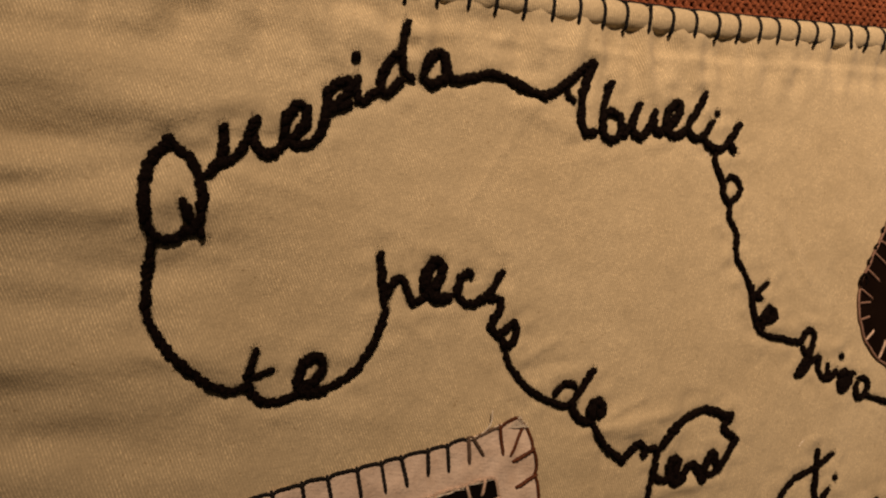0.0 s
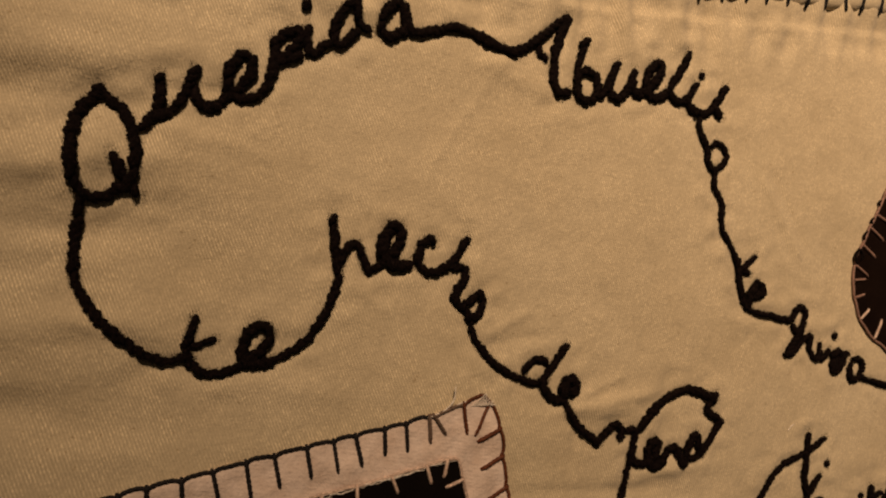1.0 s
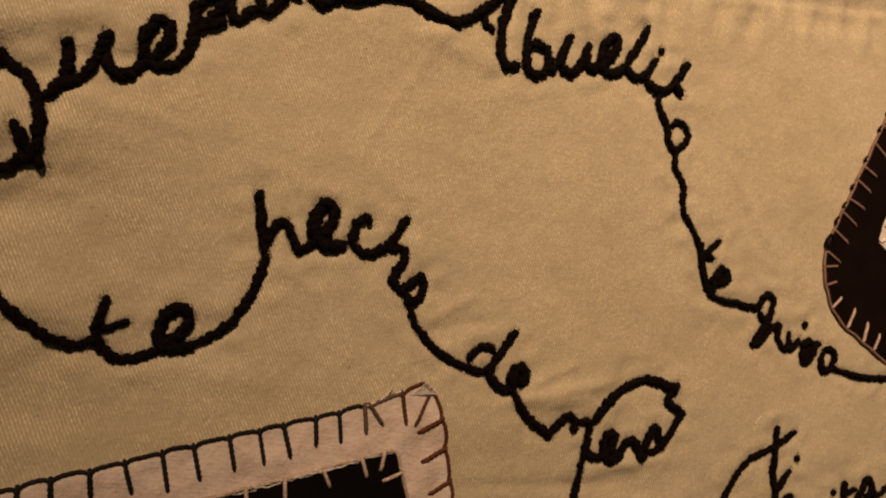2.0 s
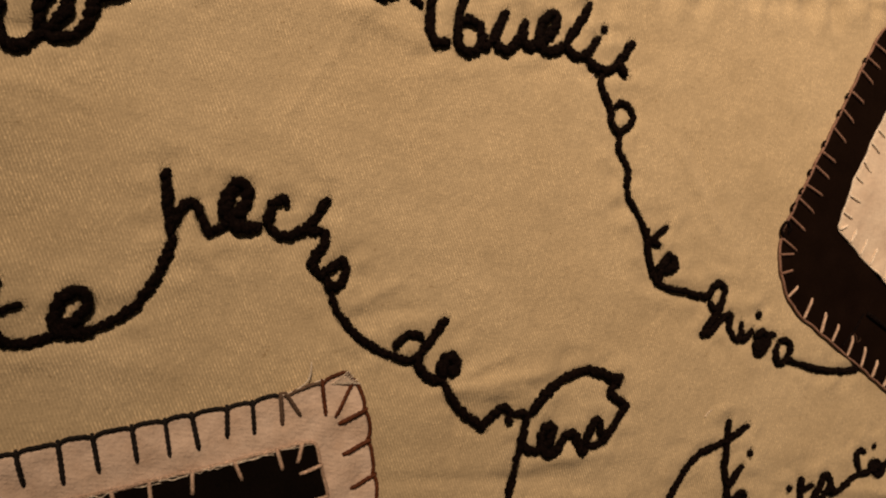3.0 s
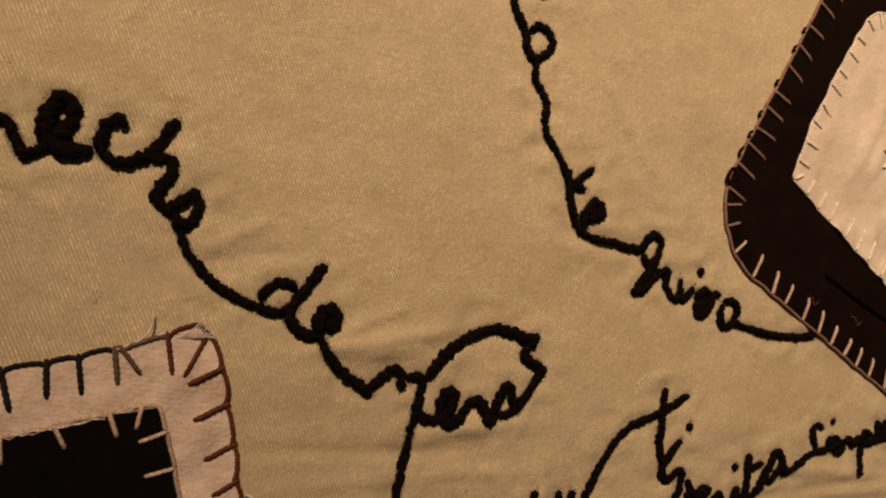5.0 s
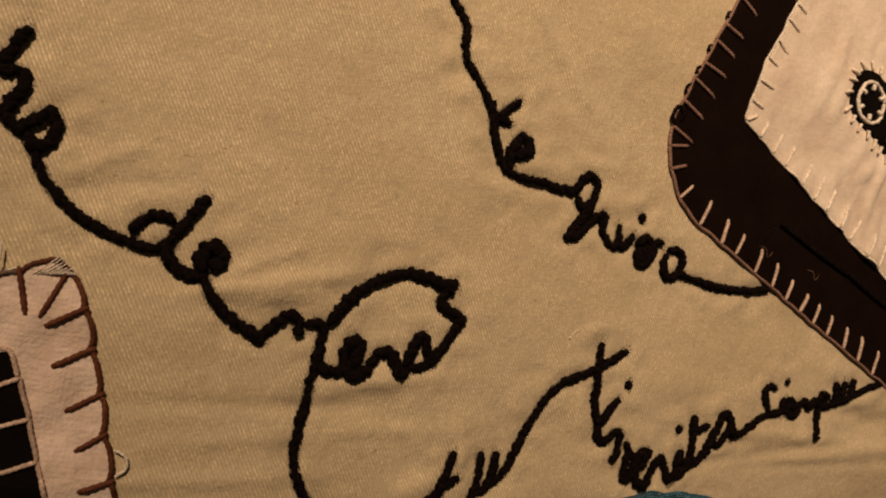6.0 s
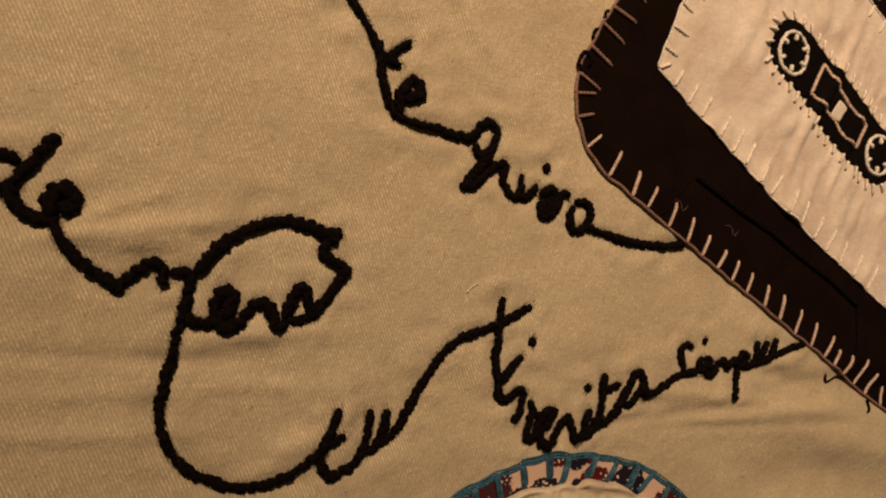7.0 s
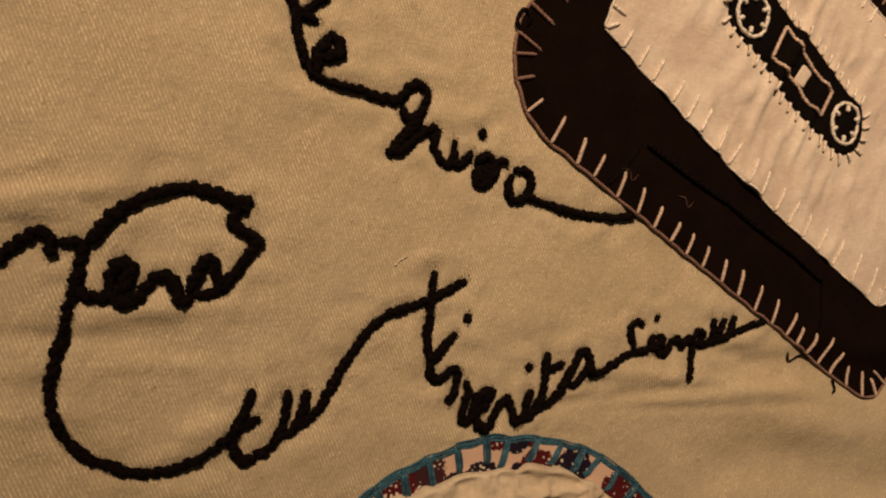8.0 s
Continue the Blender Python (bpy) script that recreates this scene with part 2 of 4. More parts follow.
def lie(x, y):
    """Height of the cloth as it lies, without the pull of the stitches."""
    z = -0.4 + 0.6 * n2(x / 85, y / 34, 3.1) + 0.5 * n2(x / 30, y / 12, 7.7) + 0.16 * n2(x / 9, y / 6, 1.3)
    below = hem_line(x) - y
    if below < 30:
        z += smooth((30 - below) / 14) * (2.8 * n2(x / 7, y / 19, 14.0) + 0.5 * n2(x / 11, y / 5, 15.0))
        seam = smooth((x + 60) / 40) * (0.45 + 1.1 * n2(x / 7, 2.0, 21.0))
        z += seam * (0.8 * math.exp(-((below - 13.5) / 1.3) ** 2) - 0.7 * math.exp(-((below - 10.8) / 1.2) ** 2))
        z += 1.0 * smooth((9.0 - below) / 6.0)
    left = smooth((-70 - x) / 70)
    if left:
        z += left * (2.1 * math.sin(y / 5.6 + 1.4 * n2(x / 70, y / 50, 5.0) + x / 95) + 1.9 * n2(x / 30, y / 8, 9.0))
    low = smooth((x - 175) / 60) * smooth((-70 - y) / 30)
    if low:
        z += low * 1.5 * math.sin((y + 0.22 * x) / 5.0 + 1.5 * n2(x / 45, y / 30, 2.0))
    for cx, cy, w, h, d, c, s in DENTS:
        dx, dy = x - cx, y - cy
        if abs(dx) < 3 * (w + h) and abs(dy) < 3 * (w + h):
            u, v = (dx * c + dy * s) / w, (dy * c - dx * s) / h
            z += d * math.exp(-u * u - v * v)
    for x0, y0, x1, y1, w, d in CREASES:
        ex, ey = x1 - x0, y1 - y0
        t = ((x - x0) * ex + (y - y0) * ey) / (ex * ex + ey * ey)
        if -0.3 < t < 1.3:
            off = ((x - x0) * ey - (y - y0) * ex) / math.hypot(ex, ey)
            z += d * math.exp(-(off / w) ** 2) * smooth(min(t + 0.3, 1.3 - t) / 0.3)
    return z


# puckers that the tight stitches draw into the cloth
dent(-117, 17, 4, 5, -1.5, 20)
dent(-118, 23, 5, 6, 0.6, 0)
dent(-99, 28, 12, 6, 0.6, -15)
dent(-92, 41, 6, 2, -0.7, 0)
dent(-53, 70, 2.5, 2.5, -1.2, 0)
dent(-51, 74, 4, 3, 1.4, 0)
dent(-52, 67, 4, 3, 0.9, 0)
dent(-68, 73, 9, 7, 0.9, 20)
dent(-9, 55, 14, 5, 0.4, -20)
dent(21, 80, 18, 4, 0.7, 0)
dent(-5, 78, 10, 4, 1, 5)
dent(-19, 75, 8, 3, -0.7, 0)
dent(24, -47, 9, 3, 1.3, 5)
dent(26, -50, 9, 2.2, -0.1, 5)
dent(53, -67, 7, 3, 0.8, 0)
dent(54, -72, 13, 3.5, -0.15, 3)
dent(45, -51, 4, 5, 0.6, 0)
dent(63, -96, 9, 4, 1, 25)
dent(73, -88, 4, 8, 0.6, 0)
dent(223, -90, 11, 4, -0.9, -8)
dent(220, -84, 11, 3.5, 1, -8)
dent(251, -114, 22, 6, 1.3, -12)
dent(115, -83, 6, 4, 0.6, 0)
dent(94, -12, 5, 5, 0.6, 0)
crease(93, 27, 108, 5, 1.3, 0.8)
crease(98, 30, 112, 8, 1.2, -0.5)
crease(152, -97, 225, -96, 1.4, -0.5)
crease(165, -88, 235, -100, 2.0, 0.6)
crease(-140, -30, -70, -36, 3.0, 0.5)
crease(-60, -82, 20, -88, 1.5, 0.5)
crease(0, -70, 45, -74, 1.6, -0.5)
crease(8, -79, 60, -80, 1.4, 0.4)
crease(-8, 62, -30, 30, 1.6, 0.3)
crease(15, -46, 39, -43, 1.3, 0.9)
crease(15, -50, 33, -49, 1.4, -0.2)
crease(16, -43, 32, -37, 1.2, 0.5)
crease(179, -101, 240, -105, 1, -0.5)
crease(189, -99, 240, -100, 1.8, 0.45)
crease(193, -92, 245, -86, 2.2, 0.5)
crease(42, -69, 70, -69, 1.8, 0.25)
crease(74, -87, 76, -97, 1.1, 0.5)
crease(76, -88, 77, -96, 1, -0.4)
crease(66, -87, 58, -80, 1.4, 0.45)
crease(58, -95, 65, -92, 1.6, 0.6)
crease(-154, 29, -127, 36, 4, 0.9)
crease(-154, 23, -128, 29, 3, -0.8)
crease(-154, 12, -127, 10, 5, -1.2)
crease(-154, -2, -125, 1, 5, 0.8)
crease(-153, -24, -123, -21, 4, -0.8)
crease(-153, -35, -112, -28, 4, 0.6)
crease(-76, 77, -59, 71, 2.5, 0.8)
crease(-68, 80, -58, 77, 2, -0.6)
crease(-53, 77, -50, 70, 2.2, 0.7)
crease(-20, 57, 3, 50, 2.2, 0.25)
crease(12, 84, 16, 69, 2, 0.5)
crease(26, 86, 29, 69, 2, -0.4)
crease(38, 87, 40, 66, 2.2, 0.5)
crease(-105, 40, -89, 40, 1.3, -0.6)
crease(-104, 31, -80, 25, 2, 0.4)
crease(-14, -22, -2, -17, 1.3, 0.5)
crease(-11, -25, 6, -23, 1.1, -0.4)
crease(43, -68, 64, -67, 2, 0.4)
crease(-55, -8, -46, -15, 1.5, 0.4)

# ---------------------------------------------------------------- the embroidered words: the run of every stroke, in millimetres
WORDS = []
GUIDES = []


def word(text):
    WORDS.append((text, []))
    return WORDS[-1][1]


def sew(strokes, name, wide, *points):
    strokes.append((name, wide, points))
    GUIDES.extend(spline(points_3d(points), 1.0))


def points_3d(points):
    return [Vector((x, y, 0)) for x, y in points]


w = word("Querida")
sew(w, "letter", 3.5, (-117.7, 36.5), (-113.6, 34.4), (-110.7, 29.7), (-109.6, 23.2), (-110.4, 16.6), (-114.1, 13.7), (-117.7, 12), (-121.1, 13.3), (-122.7, 16.8), (-123.5, 22.5), (-123.1, 28.2), (-121.8, 32.8), (-119.6, 35.6), (-117.4, 36.9))
sew(w, "letter", 3.4, (-114.9, 22.9), (-113.2, 19.4), (-111.1, 16.3), (-108.6, 13))
sew(w, "letter", 3.2, (-108.6, 28.6), (-106.8, 31.2), (-104.9, 33.8), (-104.5, 38.3), (-104.7, 43.1))
sew(w, "letter", 3.2, (-106.6, 31.5), (-103.1, 33.4), (-100.3, 36), (-98.2, 40.4), (-96.1, 46))
sew(w, "letter", 3.4, (-97.2, 41.2), (-95.9, 37.8), (-93.7, 35.6), (-91, 37), (-88.5, 39.4), (-85.5, 42.1), (-83.1, 45.4), (-82.9, 48.7), (-85, 50.4), (-87.2, 48.3), (-88.8, 44), (-88.1, 40.3), (-85, 38.9), (-81.3, 40.1), (-79.2, 42.4), (-78, 46.1), (-77.1, 50.4))
sew(w, "letter", 3.2, (-77.7, 46.6), (-77.2, 51.7), (-77.6, 56))
sew(w, "letter", 3.2, (-77.2, 54), (-74.9, 56.8), (-72.2, 58.6), (-70.5, 56.8), (-73.4, 52.7), (-75.9, 49.9), (-73, 50.5), (-70.1, 52.7))
sew(w, "letter", 3.3, (-69, 60.2), (-69.2, 57), (-68.7, 54.2), (-67.3, 52.6), (-65, 54.6), (-62.9, 57.1))
sew(w, "letter", 3.5, (-56.7, 68), (-59.4, 65.8), (-61.2, 62.3), (-61.9, 58.5), (-60.7, 55.7), (-58.2, 57.6), (-55.5, 60.9))
sew(w, "letter", 3.0, (-54.3, 78.2), (-55.4, 73.4), (-56.2, 69), (-55.6, 65.1), (-54.5, 62), (-51.6, 60.9))
sew(w, "letter", 3.5, (-49.2, 60.7), (-45.9, 60.2), (-42.4, 62.5), (-41.7, 65.9), (-42.5, 69), (-44.7, 69.9), (-47.2, 67.6), (-48.9, 64.3), (-49.2, 61))
sew(w, "joining_thread", 3.5, (-42.1, 66.9), (-41.3, 63.6), (-38.7, 62.2), (-33.3, 63.6), (-28.6, 65.2), (-24.3, 65.2), (-19.6, 64), (-13.8, 62), (-8.2, 60.5))
sew(w, "knot", 3.1, (-118.1, 38.2), (-117.8, 37.3))
sew(w, "dot", 2.6, (-69.6, 66.1), (-69.4, 64.3))

w = word("Abuelita")
sew(w, "letter", 3.3, (-9, 60.6), (-3.5, 63.2), (1.7, 67.4), (5.9, 70.7), (10.5, 74.4))
sew(w, "letter", 3.4, (10.5, 74.4), (8.2, 68.2), (6.1, 62.4), (5.6, 56.9), (6.3, 52.4), (8.1, 50.3), (11.6, 51.7))
sew(w, "letter", 3.0, (-0.3, 63.5), (1.8, 61.1), (3.8, 60.4))
sew(w, "letter", 3.3, (17, 68.9), (16.2, 64.5), (14.5, 59.6), (14.2, 54), (14.7, 50.4), (17.4, 49.1), (20.3, 50.5), (21.9, 53.8), (20.7, 57.5), (17.2, 58.6), (14.8, 56.7))
sew(w, "letter", 3.1, (20.8, 51.6), (23.3, 51.7), (26.4, 56.7), (29.3, 63.1))
sew(w, "letter", 3.4, (26.9, 58.1), (25.8, 54.2), (27.7, 51.5), (31.2, 52.2), (33.9, 56.3), (35.7, 61.3))
sew(w, "letter", 3.7, (34.6, 57.5), (35.7, 53.7), (38.8, 53.8), (43.1, 57.2), (45.7, 60.9), (45.9, 64.1), (43.5, 64), (40.8, 60.4), (40.2, 56.1), (42.2, 53), (45.1, 53), (48.6, 55.7))
sew(w, "letter", 3.1, (57.9, 70.2), (55.4, 64.9), (51.7, 59.6), (49.8, 56.4), (51.1, 53.6), (54.7, 52.9), (58.2, 55.4), (61.2, 60.1))
sew(w, "letter", 3.2, (56.4, 53.2), (59.6, 50.7), (63.2, 49.8), (67.1, 51.3), (71.3, 56.2), (73.9, 60.5))
sew(w, "letter", 3.7, (67.9, 52.2), (70.6, 50.6), (72, 49.3))
sew(w, "dot", 2.1, (63.5, 63.5), (63.5, 61.9))
sew(w, "letter", 2.6, (62.8, 49.6), (62.5, 45.1), (64, 41.8), (66.1, 38.6), (66.6, 34.4), (68.7, 31.5), (71.3, 32.1), (73.9, 34.3), (74.7, 37.1), (73, 39.6), (70.1, 40.5), (67.3, 38.4))
sew(w, "joining_thread", 2.5, (69.9, 31.4), (69.4, 26), (71.5, 22.7), (73, 19.4), (72.7, 15), (73.4, 10.7), (76, 7.4), (78.6, 3.1), (80.8, -0.7))

w = word("te quiero")
sew(w, "letter", 2.7, (80.3, 1.8), (81.1, -3.8), (82, -8.2), (83.4, -12.6), (85.4, -15.5), (88, -16.7), (91.5, -17.4))
sew(w, "letter", 2.7, (81.7, -2.7), (84.8, -0.2), (88.9, 2.9))
sew(w, "letter", 2.7, (81.7, -2.2), (84.3, -2.8), (86.2, -3.6))
sew(w, "letter", 3.5, (86.3, -15.7), (86, -12.5), (87, -8.9), (89.1, -6.8), (90.8, -7.4), (91.1, -9.9), (89.2, -11.4), (86.8, -12.1))
sew(w, "joining_thread", 2.8, (90.4, -17.3), (95.9, -18.1), (101.6, -19.5), (105.9, -19.5))
sew(w, "letter", 2.9, (106.2, -19.8), (107.7, -16.9), (110.7, -15.2), (113.1, -16.7), (112.7, -19.4), (110.8, -22.8), (108.1, -23.9), (106.2, -21.3))
sew(w, "letter", 2.9, (112, -20.9), (109.7, -25), (107, -28.3), (103.7, -32.1), (106.6, -31.4), (109.8, -28.7), (113.3, -26.1), (115.8, -25.2))
sew(w, "letter", 2.7, (116.1, -25.5), (115, -29.3), (116.5, -32.8), (118.9, -34.5), (120.5, -31.7), (120.4, -28))
sew(w, "letter", 2.8, (118.9, -34.3), (122.7, -33.6), (125.6, -30.5))
sew(w, "letter", 3.7, (126.4, -33.6), (129.2, -31.6), (131.4, -33.2), (131.3, -36.2), (129.7, -38.4), (127.6, -38.8), (126.6, -36.4), (127.4, -34.2))
sew(w, "letter", 3.0, (129.2, -33.4), (129.2, -36), (128.6, -38.8))
sew(w, "letter", 2.8, (128.2, -36.4), (131.1, -34.7), (133.3, -32.7), (136.1, -32.7))
sew(w, "letter", 2.9, (137.4, -35), (141.3, -35.1), (142.6, -38.2), (140.9, -41.7), (137.6, -42.7), (135.7, -39.6), (136.7, -35.8))
sew(w, "joining_thread", 2.8, (141.4, -41.3), (148.5, -43.7), (155.1, -45.2), (163.3, -46.3), (171.7, -46.4), (175, -45.9))
sew(w, "dot", 2.2, (128.2, -25.4), (128.7, -26.5))

w = word("te hecho")
sew(w, "joining_thread", 3.1, (-121.3, 11.5), (-121.9, 5.5), (-122.3, -0.2), (-122.3, -5.2), (-121.3, -9), (-118.9, -13.3), (-115.5, -17.7), (-111.4, -21.5), (-107.7, -24.5), (-104.3, -26.3), (-100.6, -27.1), (-97.2, -26.1))
sew(w, "letter", 3.0, (-94.9, -15.7), (-95.6, -18.7), (-96.7, -22), (-96.9, -25.5), (-95.2, -28.6), (-92.1, -30.6), (-88.2, -30.5), (-84.6, -29.2), (-82.5, -27.8))
sew(w, "letter", 2.5, (-96.2, -23.8), (-93.4, -23), (-89.9, -21.6))
sew(w, "letter", 3.7, (-82.8, -27.8), (-79.7, -25.8), (-77, -22.6), (-76.9, -20), (-78.8, -18.7), (-81, -19.4), (-82.8, -21.6), (-83.6, -24.7), (-82.5, -27.8), (-79.4, -28.7), (-75.9, -27.7))
sew(w, "joining_thread", 2.9, (-75.9, -27.7), (-71.8, -26), (-67.2, -22.6), (-63.4, -17.3), (-60.6, -11.3), (-59.2, -6.4))
sew(w, "letter", 3.0, (-59.1, -5.6), (-59.9, -0.8), (-60.5, 4.9), (-61.2, 10.7))
sew(w, "letter", 3.0, (-59, -3.2), (-57.7, 0.3), (-56, 2.8), (-54.1, 2.8), (-52.9, 0.4), (-51.8, -2.6), (-50.3, -4.4), (-48.1, -2.9), (-46, -1.6))
sew(w, "letter", 4.3, (-46.2, -0.8), (-43.7, 1.2), (-42.1, 3.9), (-41.8, 7.1), (-43.7, 8.4), (-45.6, 7), (-46.8, 4.2), (-46.9, 0.9), (-45.2, -1.9), (-41.6, -2.9), (-38, -1.8))
sew(w, "letter", 3.2, (-31.4, 3.9), (-32.9, 4.9), (-35.2, 3.8), (-36.2, 1.8), (-36.5, -0.9), (-35.4, -3.5), (-32.9, -4.6), (-29.7, -4), (-27.5, -2.3))
sew(w, "letter", 2.9, (-21.5, 6), (-23.4, 2.6), (-25.6, -0.9), (-27.5, -3.3))
sew(w, "letter", 3.1, (-27.8, -3.3), (-25.6, -2.8), (-23.2, -2.8), (-21.8, -4.4), (-22.4, -6.8), (-24.1, -8.7), (-25.2, -11.2), (-24, -13.5), (-21.8, -14.8))
sew(w, "letter", 3.0, (-22.2, -14.4), (-19.5, -11.7), (-17.2, -10.5), (-16.2, -12.3), (-16.7, -14.9), (-18, -16.9), (-20, -17.6), (-21.8, -15.4))

w = word("de menos")
sew(w, "joining_thread", 2.7, (-20, -19.4), (-18.6, -23.2), (-16.3, -26.5), (-12.7, -30.5), (-8.1, -33.5), (-3.5, -35.7), (1.2, -37.2), (4.7, -37))
sew(w, "letter", 2.8, (-2, -34.4), (-1.1, -32.2), (1.1, -30.7), (3.9, -30.3), (6.5, -31.5))
sew(w, "letter", 3.0, (12.5, -25.6), (10.6, -28.7), (7.6, -32.6), (5.3, -35.5), (3.4, -37.1))
sew(w, "letter", 3.3, (3.7, -37.4), (5.4, -39.9), (7.9, -42.3), (10.6, -43.1), (12.9, -42.6))
sew(w, "letter", 4.1, (12.6, -42.3), (11.5, -39.6), (12.3, -37.3), (14.4, -36.6), (16.1, -37.8), (15.6, -39.9), (13.8, -41.4))
sew(w, "joining_thread", 3.2, (12.2, -43.2), (13.1, -46), (15.5, -49.5), (19.5, -53.5), (24.1, -56.6))
sew(w, "letter", 3.2, (24.1, -56.6), (27.1, -54.1), (29.7, -52), (32, -51.6), (32.9, -53.9), (32.8, -56.5))
sew(w, "letter", 3.1, (34.2, -54.2), (36.5, -53.5), (38.5, -54.3), (38, -57.5), (37.4, -60.6), (37.4, -63.5))
sew(w, "letter", 3.6, (37.4, -63.2), (40, -64.9), (43.1, -64.6), (46.2, -62.9), (47.2, -60), (46.4, -57.7), (44.8, -58.5), (43.5, -61.4), (43.8, -64.7), (46.6, -66), (49.6, -64))
sew(w, "letter", 3.4, (49.2, -64.1), (51, -62.1), (52.9, -60.6), (54.8, -61), (56, -63.6), (57.2, -66.4), (58.9, -64.8))
sew(w, "letter", 3.3, (58.7, -64.5), (60, -61), (61.5, -57.9), (62.9, -56.9), (63.9, -59.1), (64.8, -61.9), (65.8, -63.3))
sew(w, "letter", 3.1, (59.5, -65), (63, -64.6), (66, -63))
sew(w, "joining_thread", 3.3, (66, -63), (68.5, -59.7), (71.3, -55.8), (73, -53.2), (71.2, -51.7), (68.3, -50.5), (67.3, -48.6), (69, -46.3), (70.4, -44.8))
sew(w, "joining_thread", 3.6, (70, -45.5), (67, -44.3), (62.9, -42.8), (58, -42.1), (52.3, -43.4), (46.7, -46.2), (43.1, -49.3), (40.4, -53.1))

w = word("tu")
sew(w, "joining_thread", 2.8, (36.8, -63.2), (35.8, -67), (34.8, -72), (33.4, -77.6), (32.4, -82.6), (32.8, -87.6), (34.7, -92.6), (37.9, -96.8), (42.5, -99.8), (47.1, -101.8), (51.5, -102.6), (56.2, -102.1), (60.3, -100.7), (63.8, -98.7), (66.6, -96.7))
sew(w, "letter", 3.0, (71.8, -86), (71, -89.1), (69.4, -92.6), (68, -95.7), (67.7, -98.7), (68.7, -101.1), (70.4, -102.2), (72.6, -101.3))
sew(w, "letter", 2.5, (66.4, -96.8), (68.8, -95), (71.2, -93.5), (73.7, -92.7))
sew(w, "letter", 2.8, (72.4, -101.4), (75.1, -100.4), (77.4, -97.9), (78.8, -94.8), (79.7, -91), (79.5, -87.2))
sew(w, "letter", 3.0, (77.7, -97.7), (80.6, -96.8), (82.5, -94.5), (83.6, -90.8), (84, -87.6))
sew(w, "joining_thread", 2.8, (82.5, -95.4), (85.8, -93.5), (87.9, -91), (89.9, -87.3), (92.5, -82.9), (95.8, -78.5), (99.3, -74), (104.1, -70.8), (109.9, -69), (114.3, -67.7), (118.9, -65.8), (123.2, -63.4))

w = word("ti")
sew(w, "letter", 2.8, (115.4, -60.4), (115.2, -64.8), (114.7, -70.4), (114, -76), (114.1, -79.9), (115, -83))
sew(w, "letter", 2.8, (115.2, -83.2), (118.5, -79.1), (121.8, -76.1))
sew(w, "dot", 2.3, (124.9, -72.2), (124.8, -73))

w = word("nerita")
sew(w, "letter", 2.8, (114.1, -82.4), (114.8, -85.7), (116.3, -87.5), (118.6, -86.8), (120.7, -85.2), (122.8, -86))
sew(w, "letter", 2.7, (122.6, -85.8), (122, -88.6), (121, -91.8), (119.8, -93.9))
sew(w, "letter", 2.9, (124.2, -88.5), (125.4, -90.9), (124.3, -94.3), (123.3, -98.5), (125.5, -98.4), (126.9, -94.8), (127.5, -91.7))
sew(w, "letter", 3.4, (128.5, -96.7), (130.7, -94), (131.8, -92), (130, -91.4), (128.1, -93.2), (127.2, -96.6), (127.9, -99.8), (130.2, -101.3), (132.1, -99.1))
sew(w, "letter", 3.0, (131.5, -99.8), (133.1, -97.1), (134.9, -94.9), (136.5, -93.9), (137.7, -96.4), (138.5, -100), (139.7, -101.3))
sew(w, "letter", 2.9, (139.5, -101.3), (141.5, -98.8), (142.6, -95.3), (143.1, -92.1))
sew(w, "dot", 2.2, (142.8, -86.7), (143.5, -86.1))
sew(w, "letter", 2.9, (140.2, -100.5), (144.8, -97.9), (146.4, -94.9), (147.6, -91.2), (148, -86.7), (148.1, -82.6))
sew(w, "letter", 2.6, (148, -87.9), (150.7, -86.7), (153.5, -85.6))
sew(w, "letter", 3.0, (144.2, -98), (149.1, -96.2), (152.6, -93.2), (154.7, -89.9), (156.2, -87.1), (158, -84.3), (160, -82.7), (161.5, -84.8), (161.6, -87.7), (163.1, -89.5))
sew(w, "letter", 2.7, (154.4, -91.8), (157.1, -92), (159.4, -89.8), (161.2, -86.4))
sew(w, "joining_thread", 2.5, (162.8, -89.8), (165.7, -88.7), (170.1, -86.8), (174.9, -84.7), (179.2, -84.2))

w = word("siempre")
sew(w, "letter", 2.5, (180.6, -76.7), (178.2, -75.8), (176, -77), (176.1, -80.2), (177.4, -83.8))
sew(w, "letter", 2.5, (178.8, -84.3), (182, -83.6), (183.2, -80.7), (184.1, -79.8))
sew(w, "letter", 2.6, (182.9, -84.6), (185.5, -82.8), (186.2, -80.5), (187.3, -81.2), (187.4, -84.2))
sew(w, "dot", 1.6, (185.6, -74.6), (185.2, -75.6))
sew(w, "letter", 2.8, (184.9, -85.4), (188.2, -85.2), (190.2, -82.4), (192.5, -81.5), (194.5, -83.3), (196.5, -81.7), (198.9, -82.5))
sew(w, "letter", 2.5, (198.3, -81.5), (198.4, -86), (197.1, -91), (195.9, -93.6))
sew(w, "letter", 2.7, (198.8, -84.2), (201.3, -82.7), (202.6, -80.4), (200.1, -79.7), (198.9, -82.5))
sew(w, "letter", 2.5, (201.8, -83.9), (205.3, -82.9), (206.5, -79.5), (206.4, -76.1))
sew(w, "letter", 2.6, (206.2, -82.4), (208.6, -80.7), (210.2, -77.3), (210.6, -76))
sew(w, "letter", 2.8, (208.9, -82.4), (211.5, -81.5), (213.7, -78.2), (214.7, -75.4))
sew(w, "joining_thread", 2.4, (201.8, -84), (208.4, -82.4), (215.2, -80.6), (220.2, -79.1), (226.8, -77.9))


TREE = kdtree.KDTree(len(GUIDES))
for i, p in enumerate(GUIDES):
    TREE.insert(p, i)
TREE.balance()


